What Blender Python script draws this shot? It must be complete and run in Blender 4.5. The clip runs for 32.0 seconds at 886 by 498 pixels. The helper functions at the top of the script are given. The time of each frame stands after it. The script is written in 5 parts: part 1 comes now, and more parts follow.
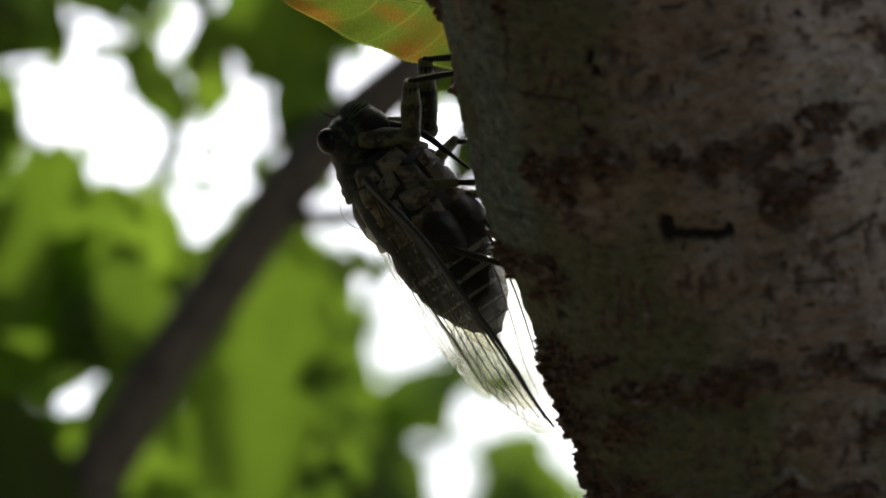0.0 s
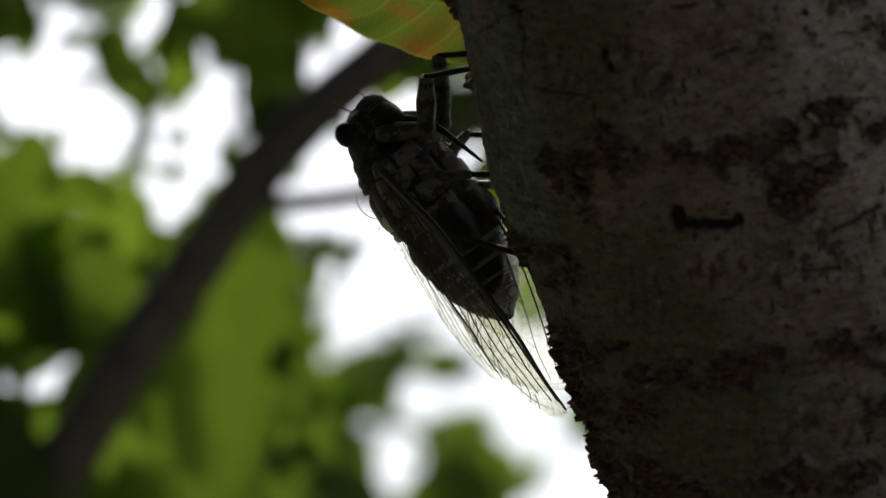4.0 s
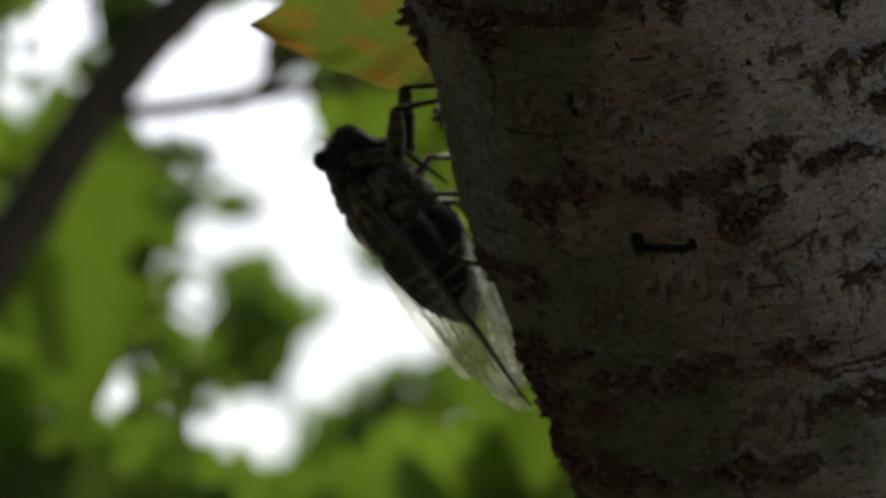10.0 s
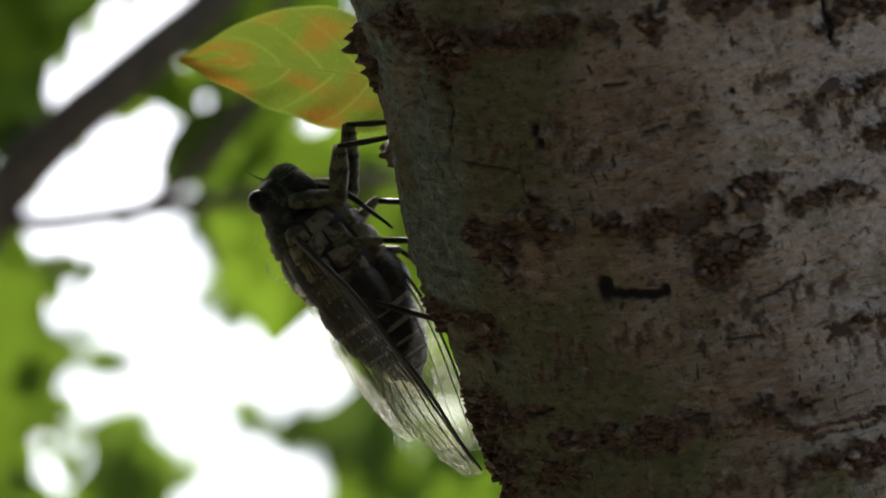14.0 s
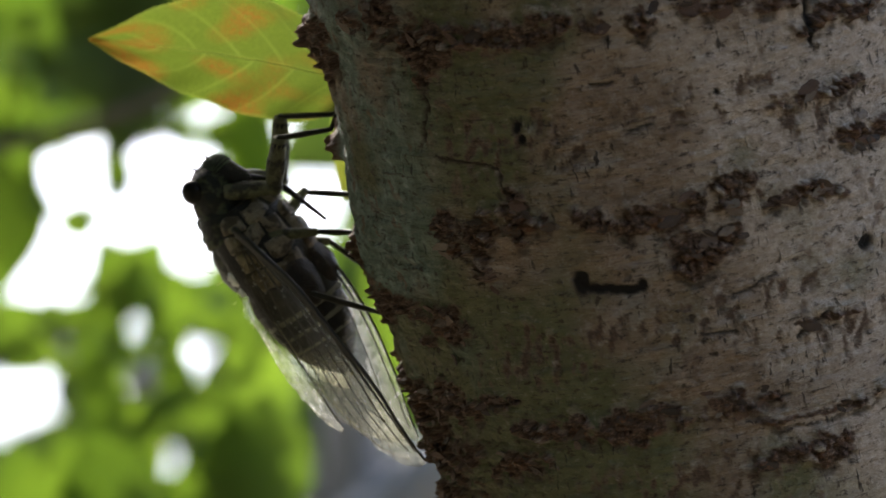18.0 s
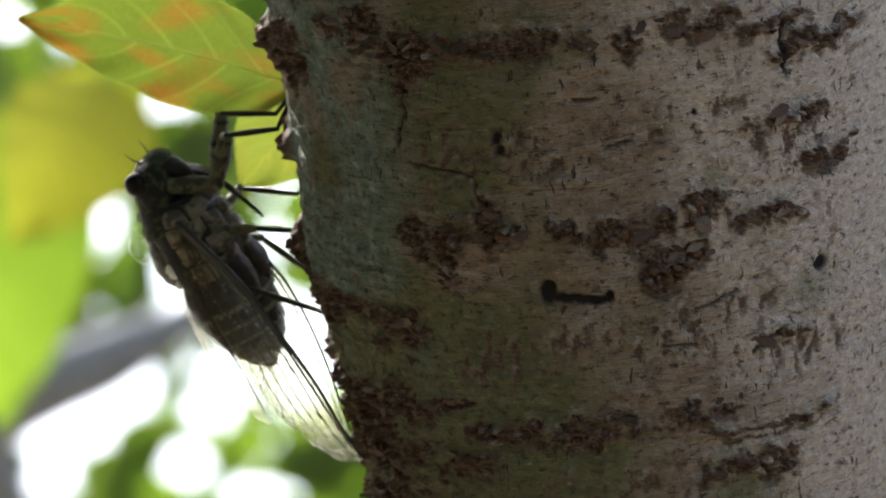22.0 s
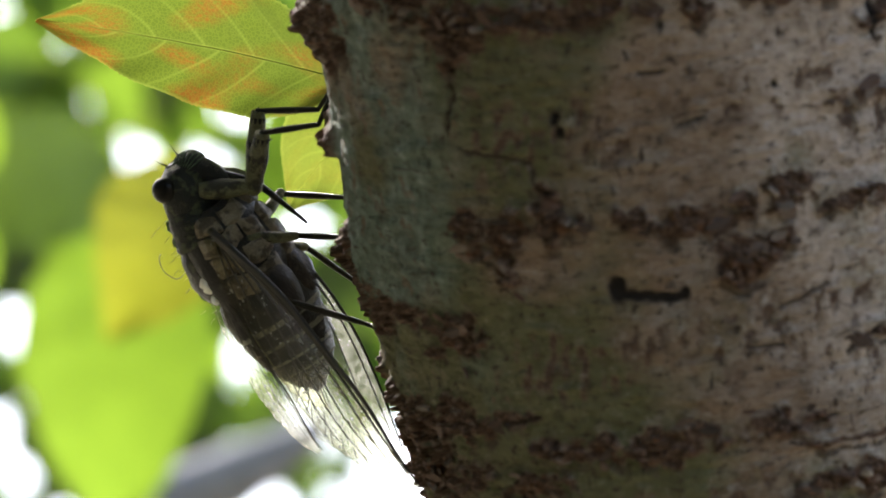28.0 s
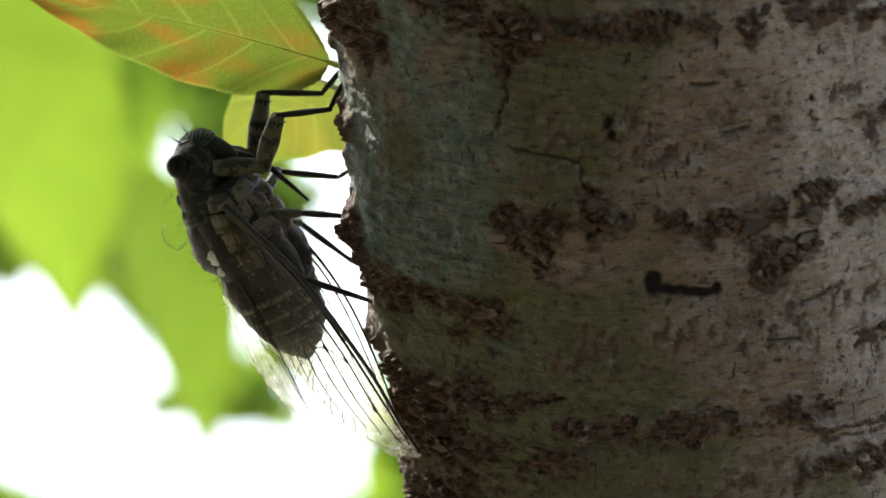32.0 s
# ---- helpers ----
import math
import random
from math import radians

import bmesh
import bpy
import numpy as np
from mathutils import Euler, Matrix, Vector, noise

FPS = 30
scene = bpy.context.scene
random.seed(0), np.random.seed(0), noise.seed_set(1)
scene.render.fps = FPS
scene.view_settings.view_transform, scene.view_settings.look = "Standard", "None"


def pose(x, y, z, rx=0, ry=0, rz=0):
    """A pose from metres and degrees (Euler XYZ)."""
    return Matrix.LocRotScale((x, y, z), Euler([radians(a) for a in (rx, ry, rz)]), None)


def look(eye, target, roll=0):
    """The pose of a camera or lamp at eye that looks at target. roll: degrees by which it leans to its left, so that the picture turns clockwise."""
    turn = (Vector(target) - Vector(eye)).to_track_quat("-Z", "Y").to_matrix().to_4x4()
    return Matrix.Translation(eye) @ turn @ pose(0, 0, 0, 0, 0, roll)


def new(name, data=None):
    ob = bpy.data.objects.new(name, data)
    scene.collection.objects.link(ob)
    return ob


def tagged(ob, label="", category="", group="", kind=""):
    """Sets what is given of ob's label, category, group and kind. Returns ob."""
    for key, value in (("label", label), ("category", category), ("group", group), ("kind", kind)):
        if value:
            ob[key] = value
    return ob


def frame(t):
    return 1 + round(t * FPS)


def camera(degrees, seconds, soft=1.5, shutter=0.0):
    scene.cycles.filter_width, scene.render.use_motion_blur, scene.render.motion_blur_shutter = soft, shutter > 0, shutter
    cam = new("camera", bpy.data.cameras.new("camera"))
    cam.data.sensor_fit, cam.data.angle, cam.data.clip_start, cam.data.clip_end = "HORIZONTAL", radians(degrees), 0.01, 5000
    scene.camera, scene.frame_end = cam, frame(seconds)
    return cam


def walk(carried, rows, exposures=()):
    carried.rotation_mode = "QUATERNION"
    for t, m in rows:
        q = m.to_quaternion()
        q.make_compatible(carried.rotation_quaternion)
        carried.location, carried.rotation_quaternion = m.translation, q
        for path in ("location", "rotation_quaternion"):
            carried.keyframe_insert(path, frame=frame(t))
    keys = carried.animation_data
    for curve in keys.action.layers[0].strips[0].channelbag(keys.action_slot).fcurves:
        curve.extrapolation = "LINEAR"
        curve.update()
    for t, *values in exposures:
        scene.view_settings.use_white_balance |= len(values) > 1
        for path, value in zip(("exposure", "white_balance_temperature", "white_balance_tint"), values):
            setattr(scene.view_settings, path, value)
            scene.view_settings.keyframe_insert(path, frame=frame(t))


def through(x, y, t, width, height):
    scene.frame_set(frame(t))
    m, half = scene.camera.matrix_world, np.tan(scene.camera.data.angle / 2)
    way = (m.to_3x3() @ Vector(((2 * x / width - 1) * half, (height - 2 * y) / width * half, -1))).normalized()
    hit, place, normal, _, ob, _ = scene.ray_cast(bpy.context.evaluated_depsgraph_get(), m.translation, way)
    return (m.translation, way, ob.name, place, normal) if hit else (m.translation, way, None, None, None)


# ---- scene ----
DEG = 10.0
cam = camera(DEG, 32.0, soft=1.5)
cam.data.dof.use_dof = True
cam.data.dof.focus_distance = 0.76
cam.data.dof.aperture_fstop = 30.0
# seconds, place in metres, turn in degrees
PATH = [
    (0, 0.17244, -0.66350, 1.50909, 105.020, -3.170, 14.185),
    (0.5, 0.17210, -0.66319, 1.51079, 104.910, -3.062, 14.300),
    (1, 0.17202, -0.66222, 1.50924, 105.050, -3.304, 14.335),
    (1.5, 0.17134, -0.66989, 1.50779, 105.008, -2.992, 14.290),
    (2, 0.17035, -0.67904, 1.50605, 104.926, -2.818, 14.041),
    (2.5, 0.17030, -0.68447, 1.50405, 104.913, -2.887, 13.884),
    (3, 0.17025, -0.68742, 1.50335, 104.851, -2.912, 13.794),
    (3.5, 0.16920, -0.69029, 1.50215, 104.842, -2.913, 13.652),
    (5.5, 0.16455, -0.70677, 1.50320, 104.676, -2.389, 13.099),
    (6, 0.16384, -0.71298, 1.50330, 104.491, -2.201, 12.964),
    (6.5, 0.16465, -0.71976, 1.50515, 104.199, -1.673, 12.995),
    (7, 0.16636, -0.72826, 1.50503, 104.092, -1.532, 12.951),
    (7.5, 0.16798, -0.73432, 1.50515, 104.014, -1.456, 12.976),
    (8, 0.16821, -0.74012, 1.50640, 103.867, -1.467, 12.930),
    (8.5, 0.16407, -0.75114, 1.50764, 103.656, -1.308, 12.515),
    (9, 0.16075, -0.76800, 1.50895, 103.348, -1.097, 11.870),
    (9.5, 0.15680, -0.78308, 1.51027, 103.071, -0.856, 11.299),
    (10, 0.15436, -0.79333, 1.51162, 102.762, -0.725, 11.177),
    (10.5, 0.14801, -0.79484, 1.51293, 102.534, -0.703, 10.817),
    (11, 0.14358, -0.79226, 1.51443, 102.421, -0.582, 10.399),
    (11.5, 0.14392, -0.77963, 1.51339, 102.813, -0.655, 10.398),
    (12, 0.14226, -0.76611, 1.50859, 103.365, -1.084, 10.240),
    (12.5, 0.13794, -0.75624, 1.50784, 104.009, -0.914, 10.056),
    (13, 0.13101, -0.74980, 1.50409, 104.611, -1.305, 9.468),
    (13.5, 0.12936, -0.73858, 1.50500, 104.771, -1.494, 9.389),
    (15.5, 0.11211, -0.70604, 1.51102, 105.285, -1.317, 9.709),
    (16, 0.07444, -0.72929, 1.50074, 105.718, -0.832, 6.336),
    (16.5, 0.05616, -0.74371, 1.49968, 105.443, -0.107, 4.636),
    (17, 0.05110, -0.73799, 1.50574, 105.001, -0.054, 3.944),
    (17.5, 0.04247, -0.74375, 1.50636, 104.734, -0.027, 2.898),
    (18, 0.03461, -0.74666, 1.50840, 104.436, 0.015, 1.905),
    (18.5, 0.01170, -0.75323, 1.50465, 104.524, 0.192, 0.370),
    (19, 0.00009, -0.74725, 1.50406, 104.694, -0.002, 0.005),
    (19.5, -0.01705, -0.75437, 1.50650, 104.446, 0.258, -1.206),
    (20, -0.02935, -0.75708, 1.50971, 104.206, 0.386, -2.146),
    (20.5, -0.04235, -0.75620, 1.50787, 104.340, 0.413, -2.990),
    (21, -0.05214, -0.75896, 1.51252, 103.923, 0.337, -3.794),
    (21.5, -0.06019, -0.76836, 1.51487, 103.571, 0.267, -4.956),
    (22, -0.05563, -0.76234, 1.50874, 104.122, -0.463, -5.551),
    (22.5, -0.05303, -0.76121, 1.50659, 104.255, -0.591, -5.622),
    (23, -0.04592, -0.76302, 1.52099, 103.114, -0.514, -4.665),
    (23.5, -0.03568, -0.75733, 1.51822, 103.327, -0.892, -3.690),
    (24, -0.01768, -0.75054, 1.51597, 103.513, -1.248, -2.203),
    (24.5, -0.00432, -0.74123, 1.50609, 104.294, -1.653, -1.193),
    (25, 0.00578, -0.73612, 1.50684, 104.216, -1.396, -0.243),
    (25.5, 0.00919, -0.73270, 1.50766, 104.539, -1.045, 0.263),
    (27.5, -0.01731, -0.67456, 1.50517, 106.070, 0.237, -2.154),
    (28, -0.03558, -0.68395, 1.50804, 105.750, 0.334, -3.601),
    (28.5, -0.06555, -0.69090, 1.50994, 105.465, 0.483, -6.030),
    (29, -0.08708, -0.69482, 1.51410, 105.061, 0.561, -7.758),
    (29.5, -0.10881, -0.69856, 1.51448, 104.912, 0.666, -9.452),
    (30, -0.12993, -0.70095, 1.51758, 104.546, 0.908, -11.052),
    (30.5, -0.13943, -0.70207, 1.52053, 104.234, 0.942, -11.787),
    (31, -0.14612, -0.70220, 1.52191, 104.045, 0.936, -12.322),
    (31.5, -0.15830, -0.70091, 1.52116, 104.009, 1.009, -13.179),
    (32, -0.17462, -0.71061, 1.51896, 103.808, 1.080, -13.919),
]
EXPOSURE = [(0.0, 0.8), (1.0, 0.5), (3.0, 0.15), (7.0, 0.05), (9.0, 0.1), (11.0, 0.55), (13.0, 1.3), (16.0, 0.88), (18.0, 1.58), (19.0, 1.83), (21.0, 1.98), (23.0, 1.98), (25.0, 1.88), (28.0, 2.13), (30.0, 2.23), (32.0, 1.96)]
walk(cam, [(t, pose(x, y, z, a, b, c)) for t, x, y, z, a, b, c in PATH], EXPOSURE)

# ---- world and sun ----
SUN_UP, SUN_TURN = 52.0, 20.0
world = bpy.data.worlds.new("sky")
scene.world = world
world.use_nodes = True
wt = world.node_tree
sky = wt.nodes.new("ShaderNodeTexSky")
sky.sky_type, sky.sun_disc = "NISHITA", False
sky.sun_elevation, sky.sun_rotation = radians(SUN_UP), radians(-SUN_TURN)
sky.air_density, sky.dust_density = 1.0, 4.0
wt.links.new(sky.outputs[0], wt.nodes["Background"].inputs[0])
wt.nodes["Background"].inputs[1].default_value = 0.15
sun = new("sun", bpy.data.lights.new("sun", "SUN"))
sun.data.energy, sun.data.angle, sun.data.color = 3.0, radians(0.6), (1.0, 0.95, 0.87)
sun.matrix_world = look((0, 0, 0), (math.sin(radians(SUN_TURN)), -math.cos(radians(SUN_TURN)), -math.tan(radians(SUN_UP))))

# ---- the tilted working frame: centimetres to the right, down and away ----
LIFT, HEIGHT = radians(14.7), 1.7


def at(x, y, z):
    return Vector((x / 100, (y * math.sin(LIFT) + z * math.cos(LIFT)) / 100, HEIGHT + (z * math.sin(LIFT) - y * math.cos(LIFT)) / 100))


# ---- small tools ----
def lattice(ix, iy, iz, seed):
    h = (ix * 374761393 + iy * 668265263 + iz * 2147483647 + seed * 974634777) & 0xFFFFFFFF
    h = ((h ^ (h >> 13)) * 1274126177) & 0xFFFFFFFF
    return ((h ^ (h >> 16)) & 0xFFFF) / 65535.0


def vnoise(x, y, z, seed=0):
    """Smooth value noise on arrays, 0 to 1."""
    fx, fy, fz = np.floor(x), np.floor(y), np.floor(z)
    ix, iy, iz = fx.astype(np.int64), fy.astype(np.int64), fz.astype(np.int64)
    u, v, w = x - fx, y - fy, z - fz
    u, v, w = (k * k * (3 - 2 * k) for k in (u, v, w))
    out = 0
    for a in (0, 1):
        for b in (0, 1):
            for c in (0, 1):
                out = out + lattice(ix + a, iy + b, iz + c, seed) * (u if a else 1 - u) * (v if b else 1 - v) * (w if c else 1 - w)
    return out


def fbm(x, y, z, octaves=4, seed=0):
    out, amp, total = 0, 1.0, 0
    for k in range(octaves):
        out, total = out + amp * vnoise(x, y, z, seed + k), total + amp
        x, y, z, amp = x * 2.03 + 7.1, y * 2.03 + 3.7, z * 2.03 + 1.3, amp * 0.5
    return out / total


def link_mesh(name, verts, faces, material, parent=None, label="", smooth=True):
    me = bpy.data.meshes.new(name)
    me.from_pydata([tuple(v) for v in verts], [], faces)
    if smooth:
        me.polygons.foreach_set("use_smooth", [True] * len(me.polygons))
    me.materials.append(material)
    ob = new(name, me)
    ob.parent = parent
    if label:
        ob["label"] = label
    return ob


def part(name, bm, material, parent=None, label="", smooth=True):
    me = bpy.data.meshes.new(name)
    bm.normal_update()
    bm.to_mesh(me)
    bm.free()
    if smooth:
        me.polygons.foreach_set("use_smooth", [True] * len(me.polygons))
    me.materials.append(material)
    ob = new(name, me)
    ob.parent = parent
    if label:
        ob["label"] = label
    return ob


def thing(name, label, category, place=(0, 0, 0), group="", kind=""):
    ob = new(name)
    ob.location = place
    ob.empty_display_size = 0.01
    return tagged(ob, label, category, group, kind)


# ---- materials ----
def material(name):
    m = bpy.data.materials.new(name)
    m.use_nodes = True
    return m, m.node_tree, m.node_tree.nodes["Principled BSDF"]


def node(t, kind, **values):
    n = t.nodes.new(kind)
    for key, value in values.items():
        n.inputs[key.replace("_", " ")].default_value = value
    return n


def noise_node(t, scale, detail=4.0, rough=0.55, stretch=None):
    tc = t.nodes.new("ShaderNodeTexCoord")
    mp = t.nodes.new("ShaderNodeMapping")
    if stretch:
        mp.inputs["Scale"].default_value = stretch
    t.links.new(tc.outputs["Object"], mp.inputs[0])
    n = node(t, "ShaderNodeTexNoise", Scale=scale, Detail=detail, Roughness=rough)
    t.links.new(mp.outputs[0], n.inputs["Vector"])
    return n.outputs["Fac"]


def ramp(t, source, stops):
    r = t.nodes.new("ShaderNodeValToRGB")
    e = r.color_ramp.elements
    while len(e) < len(stops):
        e.new(0.5)
    for k, (pos, col) in enumerate(stops):
        e[k].position, e[k].color = pos, (*col, 1)
    t.links.new(source, r.inputs[0])
    return r.outputs[0]


def mix(t, fac, a, b, blend="MIX"):
    m = t.nodes.new("ShaderNodeMix")
    m.data_type, m.blend_type = "RGBA", blend
    for source, slot in ((fac, 0), (a, 6), (b, 7)):
        if hasattr(source, "is_linked"):
            t.links.new(source, m.inputs[slot])
        else:
            m.inputs[slot].default_value = source if slot == 0 else (*source, 1)
    return m.outputs[2]


def attr(t, name):
    a = t.nodes.new("ShaderNodeAttribute")
    a.attribute_name = name
    return a.outputs["Fac"]


def bump(t, b, height, strength, distance):
    n = node(t, "ShaderNodeBump", Strength=strength, Distance=distance)
    t.links.new(height, n.inputs["Height"])
    t.links.new(n.outputs[0], b.inputs["Normal"])


def skin_noise(t, skin, sx, sy, detail=4.0, rough=0.55, shift=0.0):
    """Noise laid on the bark: cycles for a centimetre round it and along it."""
    mp = t.nodes.new("ShaderNodeMapping")
    mp.inputs["Scale"].default_value = (sx, sy, 1)
    mp.inputs["Location"].default_value = (shift, shift * 1.7, shift)
    t.links.new(skin, mp.inputs[0])
    n = node(t, "ShaderNodeTexNoise", Scale=1.0, Detail=detail, Roughness=rough)
    t.links.new(mp.outputs[0], n.inputs["Vector"])
    return n.outputs["Fac"]


def maths(t, kind, a, b=0.0):
    n = t.nodes.new("ShaderNodeMath")
    n.operation = kind
    for k, v in enumerate((a, b)):
        if hasattr(v, "is_linked"):
            t.links.new(v, n.inputs[k])
        else:
            n.inputs[k].default_value = v
    return n.outputs[0]


def grey(*stops):
    return [(p, (v, v, v)) for p, v in stops]


def bark_material():
    m, t, b = material("cherry_bark")
    at_skin = t.nodes.new("ShaderNodeAttribute")
    at_skin.attribute_name = "skin"
    skin = at_skin.outputs["Vector"]
    streak = skin_noise(t, skin, 1.1, 4.0, 6, 0.7)
    grain = skin_noise(t, skin, 14, 22, 5, 0.7, 3)
    blotch = skin_noise(t, skin, 0.9, 1.3, 5, 0.6, 9)
    patches = skin_noise(t, skin, 2.6, 3.4, 5, 0.65, 5)
    dashes = skin_noise(t, skin, 11, 3.2, 3, 0.5, 13)
    lines = skin_noise(t, skin, 1.6, 15, 4, 0.6, 17)
    base = ramp(t, streak, [(0.28, (0.23, 0.15, 0.1)), (0.48, (0.32, 0.23, 0.165)), (0.62, (0.4, 0.305, 0.24)), (0.8, (0.51, 0.42, 0.365))])
    base = mix(t, ramp(t, patches, grey((0.42, 0.0), (0.62, 0.55))), base, (0.2, 0.14, 0.1))
    base = mix(t, ramp(t, blotch, grey((0.5, 0.0), (0.66, 0.5))), base, (0.4, 0.35, 0.31))
    thin = skin_noise(t, skin, 3.0, 26, 6, 0.75, 29)
    mottle = skin_noise(t, skin, 7, 8, 6, 0.7, 31)
    base = mix(t, ramp(t, thin, grey((0.38, 0.6), (0.5, 0.0))), base, (0.16, 0.105, 0.075))
    base = mix(t, ramp(t, mottle, grey((0.54, 0.0), (0.7, 0.7))), base, (0.46, 0.41, 0.37))
    # pale bark tone, also brightened for the light from the right
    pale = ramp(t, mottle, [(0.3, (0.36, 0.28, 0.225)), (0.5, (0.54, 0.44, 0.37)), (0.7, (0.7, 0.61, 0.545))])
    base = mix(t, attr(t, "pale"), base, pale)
    moss = ramp(t, patches, [(0.3, (0.07, 0.082, 0.03)), (0.5, (0.12, 0.132, 0.052)), (0.7, (0.19, 0.19, 0.095))])
    base = mix(t, attr(t, "moss"), base, moss)
    cloud = skin_noise(t, skin, 3.5, 2.6, 5, 0.65, 23)
    lichen = ramp(t, cloud, [(0.32, (0.1, 0.13, 0.1)), (0.46, (0.14, 0.2, 0.165)), (0.58, (0.21, 0.29, 0.255)), (0.72, (0.38, 0.46, 0.42))])
    base = mix(t, attr(t, "lichen"), base, lichen)
    scale = skin_noise(t, skin, 4.5, 8, 6, 0.72, 37)
    base = mix(t, ramp(t, scale, grey((0.36, 0.9), (0.46, 0.0))), base, (0.06, 0.04, 0.028))
    base = mix(t, ramp(t, scale, grey((0.57, 0.0), (0.7, 0.4))), base, (0.5, 0.45, 0.39))
    tick = maths(t, "MULTIPLY", ramp(t, dashes, grey((0.615, 0.0), (0.66, 0.9))), ramp(t, blotch, grey((0.46, 0.0), (0.6, 0.9))))
    base = mix(t, tick, base, (0.035, 0.024, 0.02))
    fine = maths(t, "MULTIPLY", ramp(t, lines, grey((0.63, 0.0), (0.67, 0.8))), ramp(t, blotch, grey((0.4, 0.0), (0.55, 0.8))))
    base = mix(t, fine, base, (0.1, 0.075, 0.06))
    crust = ramp(t, grain, [(0.3, (0.025, 0.015, 0.011)), (0.42, (0.09, 0.05, 0.035)), (0.56, (0.17, 0.1, 0.066)), (0.7, (0.28, 0.2, 0.15))])
    rust = mix(t, ramp(t, patches, grey((0.55, 0.0), (0.64, 0.6))), crust, (0.19, 0.08, 0.036))
    base = mix(t, attr(t, "crust"), base, rust)
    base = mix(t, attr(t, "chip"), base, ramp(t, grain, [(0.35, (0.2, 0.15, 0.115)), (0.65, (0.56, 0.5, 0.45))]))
    # near-black for pits and cracks, and for the shade painted round the crust
    base = mix(t, attr(t, "pit_shade"), base, (0.014, 0.011, 0.01))
    t.links.new(base, b.inputs["Base Color"])
    b.inputs["Roughness"].default_value = 0.8
    b.inputs["Specular IOR Level"].default_value = 0.35
    height = maths(t, "SUBTRACT", maths(t, "MULTIPLY", grain, 0.4), maths(t, "MULTIPLY", tick, 0.8))
    height = maths(t, "SUBTRACT", height, maths(t, "MULTIPLY", fine, 0.5))
    height = maths(t, "ADD", height, maths(t, "MULTIPLY", thin, 0.6))
    height = maths(t, "ADD", height, maths(t, "MULTIPLY", mottle, 0.6))
    height = maths(t, "ADD", height, scale)
    bump(t, b, height, 1.0, 0.001)
    return m


def leaf_material(name, low, high, blush=None, through=0.55):
    """A thin leaf: part of the light comes through it."""
    m, t, b = material(name)
    geo = t.nodes.new("ShaderNodeNewGeometry")
    n = noise_node(t, 60, 3, 0.5)
    col = mix(t, geo.outputs["Random Per Island"], low, high)
    col = mix(t, n, col, tuple(0.75 * k for k in low))
    if blush:
        col = mix(t, attr(t, "blush"), col, blush)
        col = mix(t, attr(t, "vein"), col, (0.22, 0.26, 0.06))
        net = node(t, "ShaderNodeTexVoronoi", Scale=1700.0)
        net.feature = "DISTANCE_TO_EDGE"
        tc = t.nodes.new("ShaderNodeTexCoord")
        t.links.new(tc.outputs["Object"], net.inputs["Vector"])
        col = mix(t, ramp(t, net.outputs["Distance"], grey((0.0, 0.28), (0.16, 0.0))), col, (0.16, 0.19, 0.035))
    t.links.new(col, b.inputs["Base Color"])
    b.inputs["Roughness"].default_value = 0.5
    tr = t.nodes.new("ShaderNodeBsdfTranslucent")
    bright = mix(t, 1.0, col, (1.22, 1.28, 0.95), "MULTIPLY")
    t.links.new(bright, tr.inputs["Color"])
    ms = t.nodes.new("ShaderNodeMixShader")
    ms.inputs[0].default_value = through
    t.links.new(b.outputs[0], ms.inputs[1])
    t.links.new(tr.outputs[0], ms.inputs[2])
    t.links.new(ms.outputs[0], t.nodes["Material Output"].inputs[0])
    return m


def plain(name, colour, rough=0.5, scale=300, spread=0.4, coat=0.0, relief=0.0, shine=0.5):
    m, t, b = material(name)
    n = noise_node(t, scale, 4, 0.6)
    lo, hi = tuple(k * (1 - spread) for k in colour), tuple(min(1, k * (1 + spread)) for k in colour)
    t.links.new(ramp(t, n, [(0.3, lo), (0.7, hi)]), b.inputs["Base Color"])
    b.inputs["Roughness"].default_value = rough
    b.inputs["Coat Weight"].default_value = coat
    b.inputs["Specular IOR Level"].default_value = shine
    if relief:
        bump(t, b, n, 0.5, relief)
    return m


BARK = bark_material()
LEAF_NEAR = leaf_material("blushed_leaf", (0.08, 0.112, 0.014), (0.09, 0.122, 0.016), (0.17, 0.068, 0.012), 0.48)
LEAF_FAR = leaf_material("green_leaf", (0.08, 0.135, 0.014), (0.14, 0.21, 0.024))
# darker copy of the leaf green, with shade put into the colour
LEAF_SHADED = leaf_material("shaded_leaf", (0.05, 0.082, 0.014), (0.08, 0.125, 0.02), through=0.35)
BRANCH = plain("branch_bark", (0.09, 0.075, 0.06), 0.9, 120, 0.4)
GROUND = plain("forest_floor", (0.1, 0.085, 0.05), 0.95, 6, 0.5)

# ---- ground ----
bm = bmesh.new()
bmesh.ops.create_grid(bm, x_segments=40, y_segments=40, size=400)
ground = part("ground", bm, GROUND, None, "", False)
tagged(ground, "brown leaf-strewn soil under the trees", "ground", kind="structure")

# ---- the cherry tree ----
AXIS_X, AXIS_Z, LEAN_X, LEAN_Z, RADIUS = 4.834, 2.295, 0.205, 0.262, 4.883
DOWN = Vector((LEAN_X, 1, LEAN_Z)).normalized()


def trunk_place(turn, along, out=0.0):
    """A place on the trunk, in centimetres: turn in degrees from the camera's side to its right, along the axis downwards."""
    side = Vector((1, 0, 0)) - DOWN * DOWN.x
    side.normalize()
    front = DOWN.cross(side)
    if front.z > 0:
        front = -front
    a = radians(turn)
    r = RADIUS - 0.024 * along + out
    c = Vector((AXIS_X, 0, AXIS_Z)) + DOWN * along
    return c + (front * math.cos(a) + side * math.sin(a)) * r


